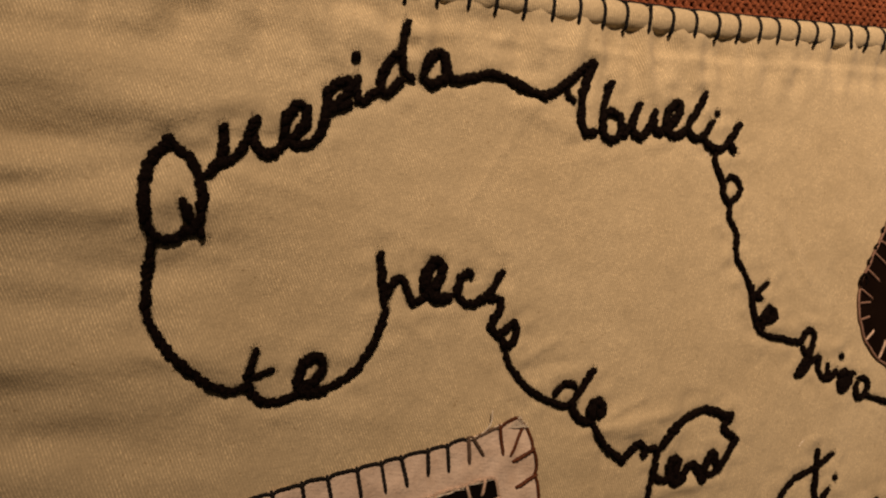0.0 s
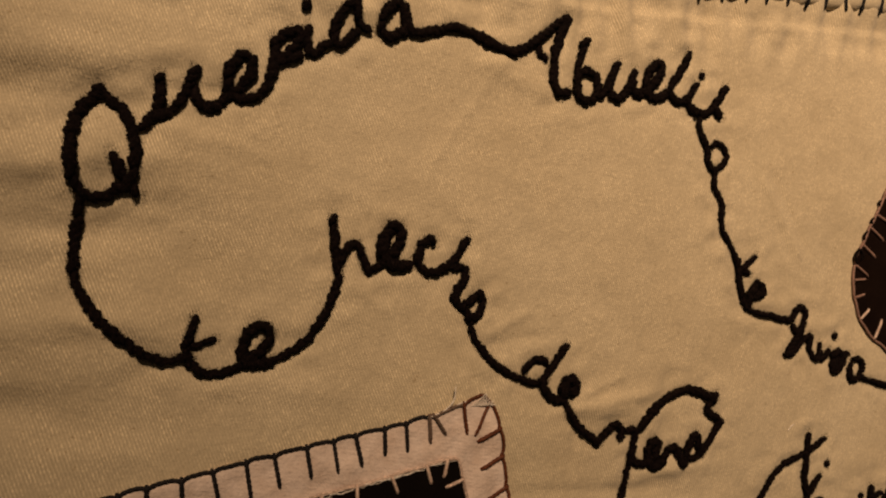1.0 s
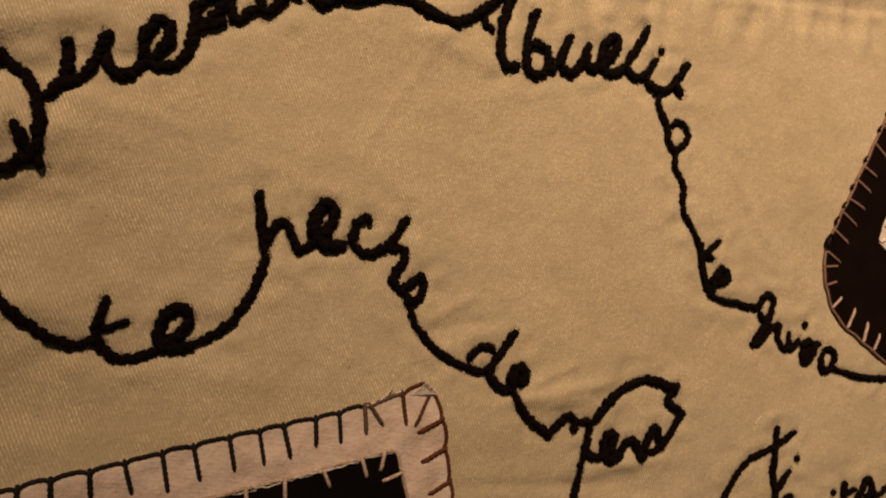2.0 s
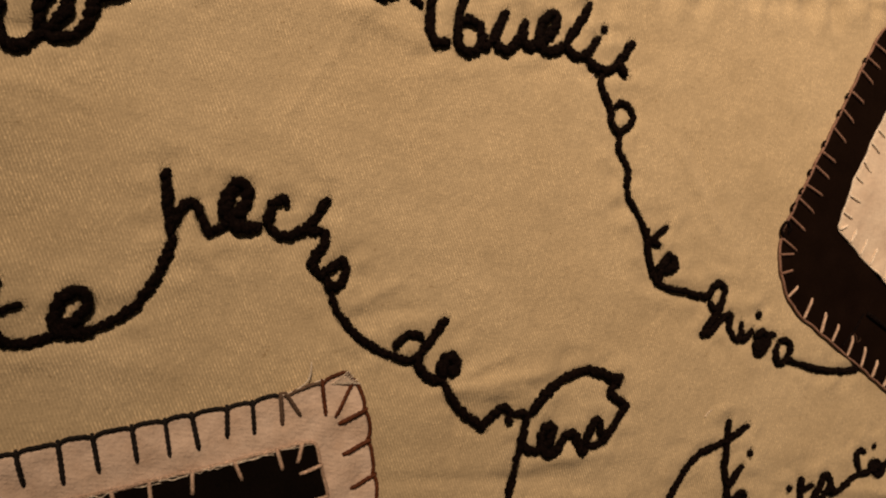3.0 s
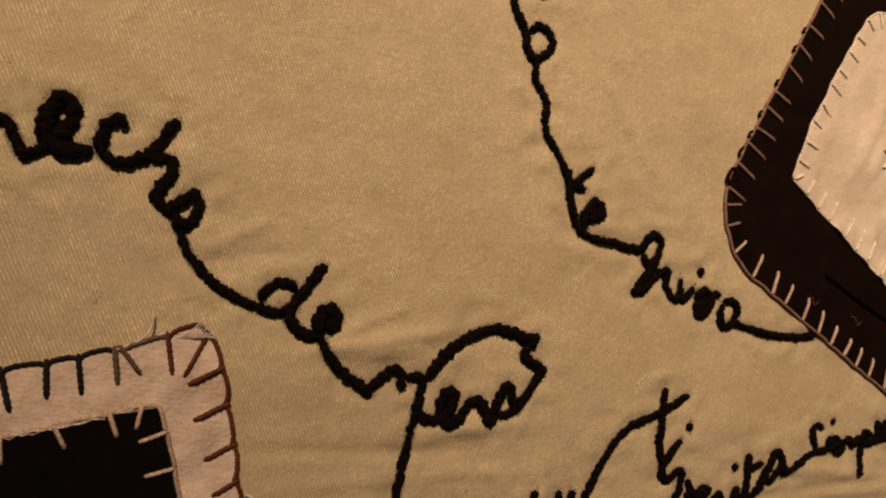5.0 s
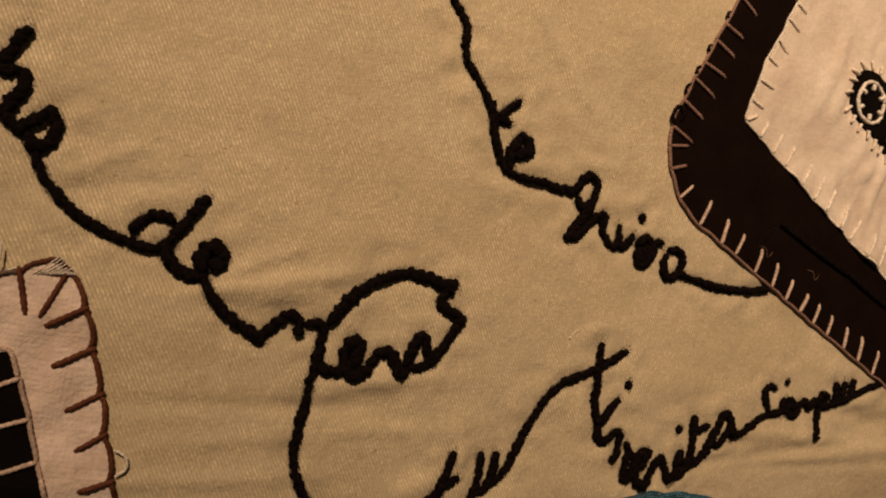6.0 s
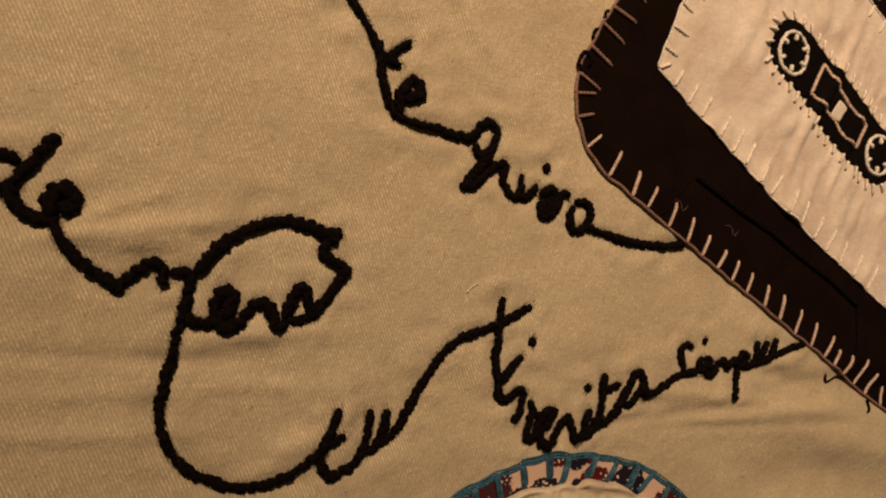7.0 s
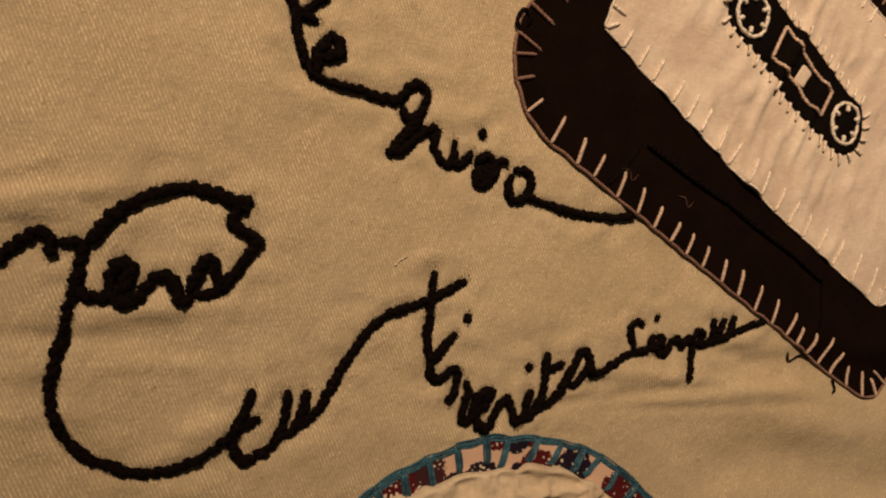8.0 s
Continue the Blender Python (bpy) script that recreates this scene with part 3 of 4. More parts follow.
def drawn(x, y):
    """Height of the cloth with the pull of the stitches."""
    z = lie(x, y)
    d = TREE.find((x, y, 0))[2]
    if d < 14:
        z += -0.55 * math.exp(-(d / 2.0) ** 2)
        z += 0.85 * math.exp(-((d - 4.5) / 3.4) ** 2) * (0.1 + n2(x / 7.0, y / 5.0, 4.0))
        z += 0.5 * math.exp(-(d / 11) ** 2) * n2(x / 11, y / 7, 12.0)
    return z

# ---------------------------------------------------------------- the room and the support


def box(bm, x0, y0, z0, x1, y1, z1):
    vs = [bm.verts.new((x, y, z)) for z in (z0, z1) for x, y in ((x0, y0), (x1, y0), (x1, y1), (x0, y1))]
    for f in ((3, 2, 1, 0), (4, 5, 6, 7), (0, 1, 5, 4), (1, 2, 6, 5), (2, 3, 7, 6), (3, 0, 4, 7)):
        bm.faces.new([vs[k] for k in f])


def slab(name, material, label, category, *size):
    bm = bmesh.new()
    box(bm, *size)
    ob = part(name, bm, material, None)
    ob.data.polygons.foreach_set("use_smooth", [False] * 6)
    return tagged(ob, label, category, kind="structure")


slab("table_top", M_TABLE, "plain table top under the textile", "table", -420, -360, -39, 530, 300, -9)

GROUND = -4.0  # top of the jute weave


def build_burlap():
    root = thing("burlap_backing", 55, -30, -9, "terracotta red coarse jute burlap under the pale cloth", "fabric")
    bm = bmesh.new()
    box(bm, -320, -280, -9, 430, 220, GROUND - 2.4)
    part("backing_sheet", bm, M_BURLAP, root)
    gap = 2.0
    turn = Matrix.Rotation(radians(4.0), 3, "Z")
    centre = Vector((75, 118, GROUND - 0.9))
    bm = bmesh.new()
    for along, count, span in ((0, 32, 300), (1, 150, 64)):
        for i in range(count):
            off = (i - count / 2) * gap + random.uniform(-0.25, 0.25)
            fat = random.uniform(0.72, 0.98)
            path = []
            for k in range(int(span / 0.67)):
                s = (k * 0.67 - span / 2)
                wave = 0.5 * math.sin(math.pi * s / gap + math.pi * (i + along))
                wob = 0.28 * n2(s / 6, i * 3.7, along)
                q = Vector((s, off + wob, wave)) if along == 0 else Vector((off + wob, s, wave))
                path.append(centre + turn @ q)
            strand(bm, path, fat, sides=6, flat=0.85, ply=0.16, pitch=2.4, taper=1.0)
    part("jute_weave", bm, M_BURLAP, root, kind="stuff")


def build_cloth():
    root = thing("embroidered_cloth", 55, -40, GROUND, "khaki cream cotton twill wall cloth, puckered by its stitching", "textile")
    step, x0, x1, y0 = 1.25, -235.0, 345.0, -195.0
    nx, ny = int((x1 - x0) / step), int((hem_line(50) - y0) / step)
    bm = bmesh.new()
    grid = []
    for i in range(nx + 1):
        x = x0 + (x1 - x0) * i / nx
        top = hem_line(x)
        col = []
        for j in range(ny + 1):
            y = y0 + (top - y0) * j / ny
            col.append(bm.verts.new((x, y, max(drawn(x, y), GROUND + 0.2))))
        grid.append(col)
    for a, b in zip(grid, grid[1:]):
        for j in range(ny):
            bm.faces.new((a[j], b[j], b[j + 1], a[j + 1]))
    rim = [c[0] for c in grid] + grid[-1][1:] + [c[-1] for c in grid[-2::-1]] + grid[0][-2:0:-1]
    low = [bm.verts.new((v.co.x, v.co.y, GROUND)) for v in rim]
    for k in range(len(rim)):
        m = (k + 1) % len(rim)
        bm.faces.new((rim[m], rim[k], low[k], low[m]))
    cloth = part("twill_sheet", bm, M_TWILL, root)
    # the rolled hem, drawn in by the stitches over it
    xs = []
    x = -229.0
    while x < 340:
        xs.append(x)
        x += 9.5 + random.uniform(-0.8, 0.8)
    bm = bmesh.new()
    rings, sides = [], 22
    k = 0
    x = x0
    while x <= x1:
        near = min(abs(x - s) for s in xs)
        puff = 1.02 - 0.17 * math.exp(-(near / 1.3) ** 2) + 0.05 * n2(x / 7, 3, 6.0)
        ring = []
        for j in range(sides):
            a = 2 * math.pi * j / sides
            bulge = 1 + 0.05 * n2(x / 4, 2.5 * math.cos(a), 5 + math.sin(a))
            ring.append(bm.verts.new((x, hem_line(x) + 4.5 * puff * bulge * math.cos(a), GROUND + 3.3 + 3.3 * puff * bulge * math.sin(a))))
        rings.append(ring)
        x += 0.95
    for a, b in zip(rings, rings[1:]):
        for j in range(sides):
            m = (j + 1) % sides
            bm.faces.new((a[j], b[j], b[m], a[m]))
    bm.faces.new(rings[0])
    bm.faces.new(rings[-1][::-1])
    hem = part("rolled_hem", bm, M_TWILL, root, "puffy rolled hem of the same cloth")
    for s, nxt in zip(xs, xs[1:]):
        bm = bmesh.new()
        lean = random.uniform(-0.9, 0.1)
        path = []
        for q in range(19):
            a = radians(164 - q * 154 / 18)
            xx = s + lean * (q / 18 - 0.3)
            yy = hem_line(xx) - 5.6 * (1 - q / 5) - 3.6 * (q / 5) if q < 5 else hem_line(xx) + 3.9 * math.cos(a)
            zz = max(GROUND + 3.3 + 3.0 * math.sin(a), drawn(xx, yy) + 0.1 if q else -9)
            path.append(Vector((xx, yy, zz if q else drawn(xx, yy) - 0.6)))
        strand(bm, path, 0.62, ply=0.15, pitch=1.3)
        end = s + lean * 0.7
        edge = [Vector((xx, hem_line(xx) + 4.6, GROUND + 3.4)) for xx in np.linspace(end, nxt + lean * 0.7, 12)]
        strand(bm, edge, 0.62, ply=0.15, pitch=1.3, taper=0.9)
        part("hem_stitch", bm, M_BLACKTHREAD, hem)
    # two stray slivers of lint caught in the weave
    for (xa, ya, xb, yb) in ((105.2, -59.3, 108.5, -57.0), (59.0, 47.0, 61.0, 48.5)):
        bm = bmesh.new()
        path = [Vector((x, y, drawn(x, y) + 0.25)) for x, y, _ in spline([(xa, ya, 0), ((xa + xb) / 2, (ya + yb) / 2 + 0.4, 0), (xb, yb, 0)], 0.3)]
        strand(bm, path, 0.16, sides=6)
        part("lint", bm, M_CREAMTHREAD, root)


def build_words():
    for text, strokes in WORDS:
        x, y = strokes[0][2][0]
        root = thing("embroidered_word", x, y, lie(x, y) - 0.5, "black wool yarn lettering reading " + text + " on pale cloth", "lettering", "embroidered words")
        for name, full, points in strokes:
            wide = 1.03 * full
            bm = bmesh.new()
            if name == "joining_thread":
                ends = points_3d(points)
                points = (ends[0] + (ends[0] - ends[1]).normalized() * 1.3, *ends[1:-1], ends[-1] + (ends[-1] - ends[-2]).normalized() * 1.3)
                points = [(p.x, p.y) for p in points]
            run = spline(points_3d(points), 0.55)

            def spot_on(p, lift):
                return Vector((p.x, p.y, lie(p.x, p.y) - 0.35 + lift))

            if name in ("dot", "knot"):
                mid, half = (run[0] + run[-1]) / 2, (run[-1] - run[0]).normalized() * 0.45 * wide
                run = [mid + half * f for f in np.linspace(-1, 1, 7)]
                strand(bm, [spot_on(p, 0.25 * wide) for p in run], 0.52 * wide, sides=10, flat=0.7, ply=0.1, taper=0.45)
            core = [spot_on(p, 0.24 * wide) for p in run]
            strand(bm, core, 0.29 * wide, sides=8, flat=0.7, ply=0.06, pitch=1.8, taper=0.35)
            # each stitch lies a little across the line and overlaps the next
            n = len(run)
            length = 7
            k = -4
            first = True
            while k + 5 < max(1, n - 3) or first:
                k += 4 if first else random.choice((3, 4, 4, 5))
                first = False
                a, b = k, min(k + length + random.randint(-1, 1), n - 1)
                if b - a < 3:
                    a = max(0, b - 4)
                tang = (run[b] - run[a]).normalized() if (run[b] - run[a]).length > 0.01 else Vector((1, 0, 0))
                side = Vector((-tang.y, tang.x, 0))
                sway = wide * random.uniform(0.16, 0.40) * random.choice((1, 1, 1, 0.4))
                path = []
                for q in range(a, b + 1):
                    f = (q - a) / (b - a)
                    arch = math.sin(math.pi * f)
                    path.append(spot_on(run[q] + side * sway * (1 - 2 * f), wide * (0.12 + 0.25 * arch)))
                strand(bm, path, wide * random.uniform(0.24, 0.37), sides=8, flat=0.95, ply=0.2, pitch=1.3, taper=0.15)
            # wool fuzz
            for p in run:
                for _ in range(20):
                    a = random.uniform(0, 2 * math.pi)
                    way = Vector((math.cos(a), math.sin(a), random.uniform(-0.15, 0.7))).normalized()
                    start = spot_on(p, 0.24 * wide) + Vector((way.x, way.y, way.z * 0.7)) * (0.38 * wide)
                    hair(bm, start, way, random.choice((0.3, 0.45, 0.6, 0.9)) * random.uniform(0.6, 1.4), 0.034)
            part(name, bm, M_YARN, root)


# ---------------------------------------------------------------- applique patches


def rounded(corners, radii, step=1.2, rough=0.25, seed=0.0):
    """The outline of a patch with rounded corners, slightly uneven, as 2D points at even steps."""
    pts, n = [], len(corners)
    for k in range(n):
        p = Vector(corners[k])
        a, b = (Vector(corners[k - 1]) - p).normalized(), (Vector(corners[(k + 1) % n]) - p).normalized()
        half = math.acos(max(-1, min(1, a.dot(b)))) / 2
        r = radii[k]
        t = r / math.tan(half)
        mid = p + (a + b).normalized() * (r / math.sin(half))
        s, e = p + a * t - mid, p + b * t - mid
        sweep = math.pi - 2 * half
        turn = 1 if s.x * e.y - s.y * e.x > 0 else -1
        for q in range(9):
            ang = turn * sweep * q / 8
            pts.append(mid + Vector((s.x * math.cos(ang) - s.y * math.sin(ang), s.x * math.sin(ang) + s.y * math.cos(ang))))
    return even(pts, step, rough, seed)


def even(pts, step, rough, seed):
    loop = pts + [pts[0]]
    out, carry = [], 0.0
    for a, b in zip(loop, loop[1:]):
        d = (b - a).length
        while carry < d:
            out.append(a.lerp(b, carry / d))
            carry += step
        carry -= d
    return [p + Vector((n2(p.x / 6, p.y / 6, seed), n2(p.y / 6, p.x / 6, seed + 9))) * rough for p in out]


def disc(cx, cy, radius, step=1.2, rough=0.25, seed=0.0):
    return even([Vector((cx + radius * math.cos(a), cy + radius * math.sin(a))) for a in np.linspace(0, 2 * math.pi, 120, endpoint=False)], step, rough, seed)


def patch(name, outline, material, parent, under, top, label="", fine=2.0):
    """A cut piece of cloth with a soft rounded edge, lying on what is under it."""
    bm = bmesh.new()
    centre = sum(outline, Vector((0, 0))) / len(outline)
    reach = max((p - centre).length for p in outline)
    insets = [0.0, 0.0, 0.3, 0.8, 1.6]
    count = max(4, int(reach / fine))
    fracs = [1 - (k / count) for k in range(1, count)]
    rings = []
    for k, d in enumerate(insets):
        ring = []
        for p in outline:
            q = p + (centre - p).normalized() * d
            h0, h1 = under(q.x, q.y), top(q.x, q.y)
            z = h0 - 0.3 if k == 0 else h0 + (h1 - h0) * (0, 0.45, 0.85, 0.97, 1.0)[k]
            ring.append(bm.verts.new((q.x, q.y, z)))
        rings.append(ring)
    for f in fracs:
        ring = []
        for p in outline:
            q = p + (centre - p).normalized() * 1.6
            q = centre + (q - centre) * f
            ring.append(bm.verts.new((q.x, q.y, top(q.x, q.y))))
        rings.append(ring)
    for a, b in zip(rings, rings[1:]):
        for k in range(len(a)):
            m = (k + 1) % len(a)
            bm.faces.new((a[k], a[m], b[m], b[k]))
    mid = bm.verts.new((centre.x, centre.y, top(centre.x, centre.y)))
    for k in range(len(rings[-1])):
        bm.faces.new((rings[-1][k], rings[-1][(k + 1) % len(rings[-1])], mid))
    bmesh.ops.recalc_face_normals(bm, faces=bm.faces[:])
    return part(name, bm, material, parent, label)


def fibres(bm, path, radius):
    """Untwisted floss: a few loose strands side by side."""
    ahead = (path[-1] - path[0]).normalized()
    side = Vector((-ahead.y, ahead.x, 0))
    for k in range(9):
        off = (k - 4) * 0.21 * radius + random.uniform(-0.1, 0.1)
        lift = radius * (0.36 - 0.09 * abs(k - 4)) + random.uniform(-0.2, 0.3)
        bow = random.uniform(-0.35, 0.35)
        n = len(path) - 1
        run = [p + side * (off + bow * math.sin(math.pi * i / n)) + Vector((0, 0, lift)) for i, p in enumerate(path)]
        strand(bm, run, radius * random.uniform(0.15, 0.25), sides=6, ply=0.2, pitch=0.9, taper=0.6)


def blanket(parent, outline, spacing, leg, radius, colours, top, step=1.2, slant=0.0, out=0.35, spine=True, name="blanket_stitch", away=False, legs=(), scallop=0.0, floss=False, edging=None):
    """Blanket stitches round an outline: a leg in from the edge, and the run along the edge to the next.
    legs: stitches whose foot and tip are known; the rest of the edge is filled at the usual spacing."""
    centre = sum(outline, Vector((0, 0))) / len(outline)
    n = len(outline)
    every = spacing / step
    marks = []
    for xa, ya, xb, yb in legs:
        k = min(range(n), key=lambda j: (outline[j] - Vector((xa, ya))).length)
        marks.append((float(k), Vector((xb, yb))))
    marks.sort(key=lambda m: m[0])
    if not marks:
        marks = [(0.0, None)]
    filled = []
    for (s, tip), (nxt, _) in zip(marks, marks[1:] + [(marks[0][0] + n, None)]):
        filled.append((s, tip))
        more = round((nxt - s) / every)
        for k in range(1, more):
            filled.append(((s + (nxt - s) * k / more + random.uniform(-0.13, 0.13) * every) % n, None))

    def at(s):
        k = int(s) % n
        return outline[k].lerp(outline[(k + 1) % n], s - int(s))

    for i, (s, tip) in enumerate(filled):
        nxt = filled[(i + 1) % len(filled)][0]
        p = at(s)
        along = (at((s + 1.5) % n) - at((s - 1.5) % n)).normalized()
        inward = Vector((-along.y, along.x))
        if inward.dot(centre - p) < 0:
            inward = -inward
        if away:
            inward = -inward
        if tip is not None:
            way, size = (tip - p).normalized(), (tip - p).length
        else:
            way = (inward + along * (slant + random.uniform(-0.14, 0.14))).normalized()
            size = leg * random.uniform(0.85, 1.12)
        material = colours(p, i)
        bm = bmesh.new()
        path = []
        m = max(7, int(size / 0.4))
        for q in range(m + 1):
            f = q / m
            g = p - inward * out + (way * size + inward * out) * f
            z = top(g.x, g.y) + radius * (0.75 - 0.9 * smooth((f - 0.75) / 0.25))
            if f < 0.02:
                z = top(p.x, p.y) - 0.2
            path.append(Vector((g.x, g.y, z)))
        if floss:
            fibres(bm, path, radius)
        else:
            strand(bm, path, radius * random.uniform(0.88, 1.1), ply=0.14, pitch=radius * 2.6, taper=0.7)
        if spine:
            if edging:
                part(name, bm, material, parent)
                bm, material = bmesh.new(), edging
            span = (nxt - s) % n
            m = max(6, int(span * step / 0.5))
            sag = random.uniform(0.0, 0.5)
            path = []
            for q in range(m + 1):
                f = q / m
                g = at((s + span * f) % n) - inward * (out - sag * math.sin(math.pi * f) * 0.6 - scallop * (1 - math.sin(math.pi * f)) ** 2)
                path.append(Vector((g.x, g.y, top(g.x, g.y) - 0.2 + (0.5 * radius if scallop else 0.0))))
            if floss:
                fibres(bm, path, radius * 1.1)
            else:
                strand(bm, path, radius * 0.95, ply=0.14, pitch=radius * 2.6, taper=0.85)
        part("edge_thread" if edging else name, bm, material, parent)


def loose(parent, material, radius, *points, name="loose_thread"):
    bm = bmesh.new()
    strand(bm, spline([Vector(p) for p in points], 0.35), radius, sides=6, ply=0.1, taper=0.3)
    part(name, bm, material, parent)


SHELL_LEGS = [(156.5, -31.6, 159.1, -25.4), (163, -34.3, 165.3, -29.6), (170.1, -39.5, 172.4, -33.9), (177.2, -44, 179.2, -38.1), (183.6, -48.8, 185.6, -43.2), (189.7, -52.5, 192.2, -47.6), (195, -56.6, 197.6, -50.8), (201.6, -60, 203.8, -54.6), (208.2, -64.8, 210.7, -58.5), (215.8, -67.9, 217.4, -61.7), (222.6, -73.1, 225.6, -66.7), (229.7, -77.3, 233.1, -71.2), (237.3, -81.5, 241, -75.9), (246.2, -87.7, 249.6, -82.7), (252.6, -91.2, 257.3, -84.4), (258.5, -96.5, 263.3, -89.8), (265.3, -101.7, 267.7, -94.7), (272.6, -103.5, 274.9, -97.1)]
SHELL_SIDE_LEGS = [(191.8, 78.3, 194.3, 74.2), (185, 73.5, 190.7, 70.7), (180.1, 67.8, 185.8, 65.2), (177, 61.8, 182, 58.9), (172.3, 54, 177.2, 51.3), (167.3, 47.1, 171.9, 43.5), (162.4, 39.8, 167.8, 36), (156.9, 30.4, 162.7, 28.3), (154, 25.6, 159.5, 22.4), (150.7, 18.5, 156.1, 16), (147.9, 12.6, 152.4, 9.7), (144.3, 5.3, 148.6, 3.2), (140, -0.7, 144.8, -3.8), (138.2, -11, 142.8, -10.5), (141.2, -19.3, 145.5, -16.1), (150.2, -24.9, 152.5, -20.2)]
LABEL_LEGS = [(170.7, -0.1, 173.2, 4.7), (176.4, -3.2, 179.4, 1.4), (181.7, -6.6, 184.9, -1.8), (188.1, -11.8, 192.1, -7), (194.3, -15.5, 197.5, -10.7), (198.5, -20.5, 202.2, -14.4), (205.8, -24.5, 208.7, -18.8), (211.1, -28.4, 214.5, -23.6), (217.4, -32.8, 220.7, -27.9), (223.2, -36.6, 225.6, -31.6), (229.8, -41.1, 233.1, -36.2), (236.2, -45.2, 239.2, -40.5), (242.6, -48.8, 245.5, -44.3), (250, -53.2, 252.9, -48.6), (257.6, -56.7, 260.9, -52.4), (266, -62.1, 269.4, -57.1), (274.7, -66.5, 277.6, -61.5)]
BORDER_LEGS = [(-81.7, -53.6, -80.4, -62.8), (-75.1, -52.3, -73.2, -60.9), (-66.6, -52.1, -65.2, -59.1), (-59.5, -50.3, -58.1, -58.3), (-53.5, -48.9, -51.6, -57.1), (-45.9, -47.5, -45.1, -54.9), (-39.9, -46.7, -38.6, -54.4), (-32.8, -45.9, -31.7, -52.7), (-30.8, -45.7, -27.2, -50.5), (-21.8, -43.3, -20.8, -50.8), (-16, -44, -18.4, -51.4), (-11.6, -50, -17.5, -53.2), (-10.6, -58.3, -16.1, -61.3), (-8.6, -67.4, -13.7, -70.5), (-5.9, -75.3, -11.8, -78.7), (-4.1, -84.9, -11, -86.8)]
FIELD_LEGS = [(-71, -66.5, -69.7, -68.4), (-62.5, -64.8, -61.9, -69.3), (-53.3, -64, -52.8, -67.8), (-42.9, -60.9, -41.3, -65.4), (-32.9, -59.5, -31.5, -63.8), (-26.3, -58.7, -27.8, -62.4), (-21.9, -63.8, -27.2, -65.2), (-20.9, -71.3, -25.9, -72.7), (-18.4, -79.6, -24.7, -81.6)]


def over(extra, rise=0.0, size=9.0, seed=0.0):
    """A surface that lies so much above the cloth, with its own slight unevenness."""
    return lambda x, y: lie(x, y) + extra + (rise * n2(x / size, y / size, seed) if rise else 0.0)


def build_framed_patch():
    root = thing("framed_patch", -75, -100, lie(-75, -100), "pinkish white cotton patch with a black felt field and frayed corner", "applique")
    edge = rounded([(-168, -67.5), (-30, -44.6), (-15.6, -39.8), (-13.0, -42.4), (-10.2, -49.6), (-7.6, -64), (-3.2, -97), (-1.5, -160), (-168, -168)], [3, 8, 0.7, 0.7, 3, 20, 20, 5, 5], rough=0.4)
    top = over(1.0, 0.75, 6, 2.0)
    border = patch("border", edge, M_PINK, root, lie, top)
    field = rounded([(-156, -79.5), (-23.0, -57.2), (-13.5, -105), (-14, -150), (-156, -156)], [2, 1.5, 20, 3, 3], rough=0.45, seed=4.0)
    high = over(1.7, 0.25, 8, 3.0)
    black = patch("field", field, M_BLACK, root, top, high, "black felt field")

    def edge_colour(p, i):
        if p.x > -23 or p.y < -100:
            return M_RUST
        if p.x > -36:
            return M_GREYBROWN
        return M_SLATE

    blanket(border, edge, 7.6, 7.6, 0.56, edge_colour, top, slant=-0.12, legs=BORDER_LEGS, scallop=1.1)
    blanket(black, field, 8.5, 5.6, 0.5, lambda p, i: M_PINKTHREAD, high, slant=0.1, legs=FIELD_LEGS)
    # frayed ends
    def z(x, y, up):
        return (x, y, lie(x, y) + up)

    loose(border, M_CREAMTHREAD, 0.22, z(-33, -45.2, 1.4), z(-28.5, -43.6, 1.6), z(-25.5, -40.8, 1.9), z(-25.0, -36.5, 2.2))
    loose(border, M_CREAMTHREAD, 0.18, z(-26, -43, 1.2), z(-22, -41.5, 1.2), z(-19.5, -41.9, 1.2))
    for k in range(9):
        loose(border, M_CREAMTHREAD, 0.13, z(-19.8 + k * 0.75, -42.9, 1.2), z(-17.3 + k * 0.7, -41.2 - 0.2 * k, 1.5), z(-15.4 + k * 0.45 + random.uniform(-0.8, 0.8), -39.4 - 0.5 * k + random.uniform(-0.5, 0.7), 1.5))
    for k in range(34):
        x = random.uniform(-120, -25)
        span = random.uniform(3, 8)
        run = []
        for q in range(5):
            xx = x + span * (q / 4 - 0.5)
            run.append(z(xx, -57.6 + (xx + 23) * 0.168 + random.uniform(-0.35, 0.55), 1.9 + random.uniform(-0.1, 0.2)))
        loose(black, M_CREAMTHREAD, random.choice((0.08, 0.1, 0.16)), *run)
    loose(border, M_CREAMTHREAD, 0.3, z(-4.6, -79.0, 1.0), z(-2.4, -80.5, 1.2), z(-2.2, -83.0, 1.2), z(-4.4, -84.4, 1.2))


def uv(u, v):
    """The cassette's own axes, along its length and its height."""
    return Vector((0.846 * u + 0.533 * v, -0.533 * u + 0.846 * v))


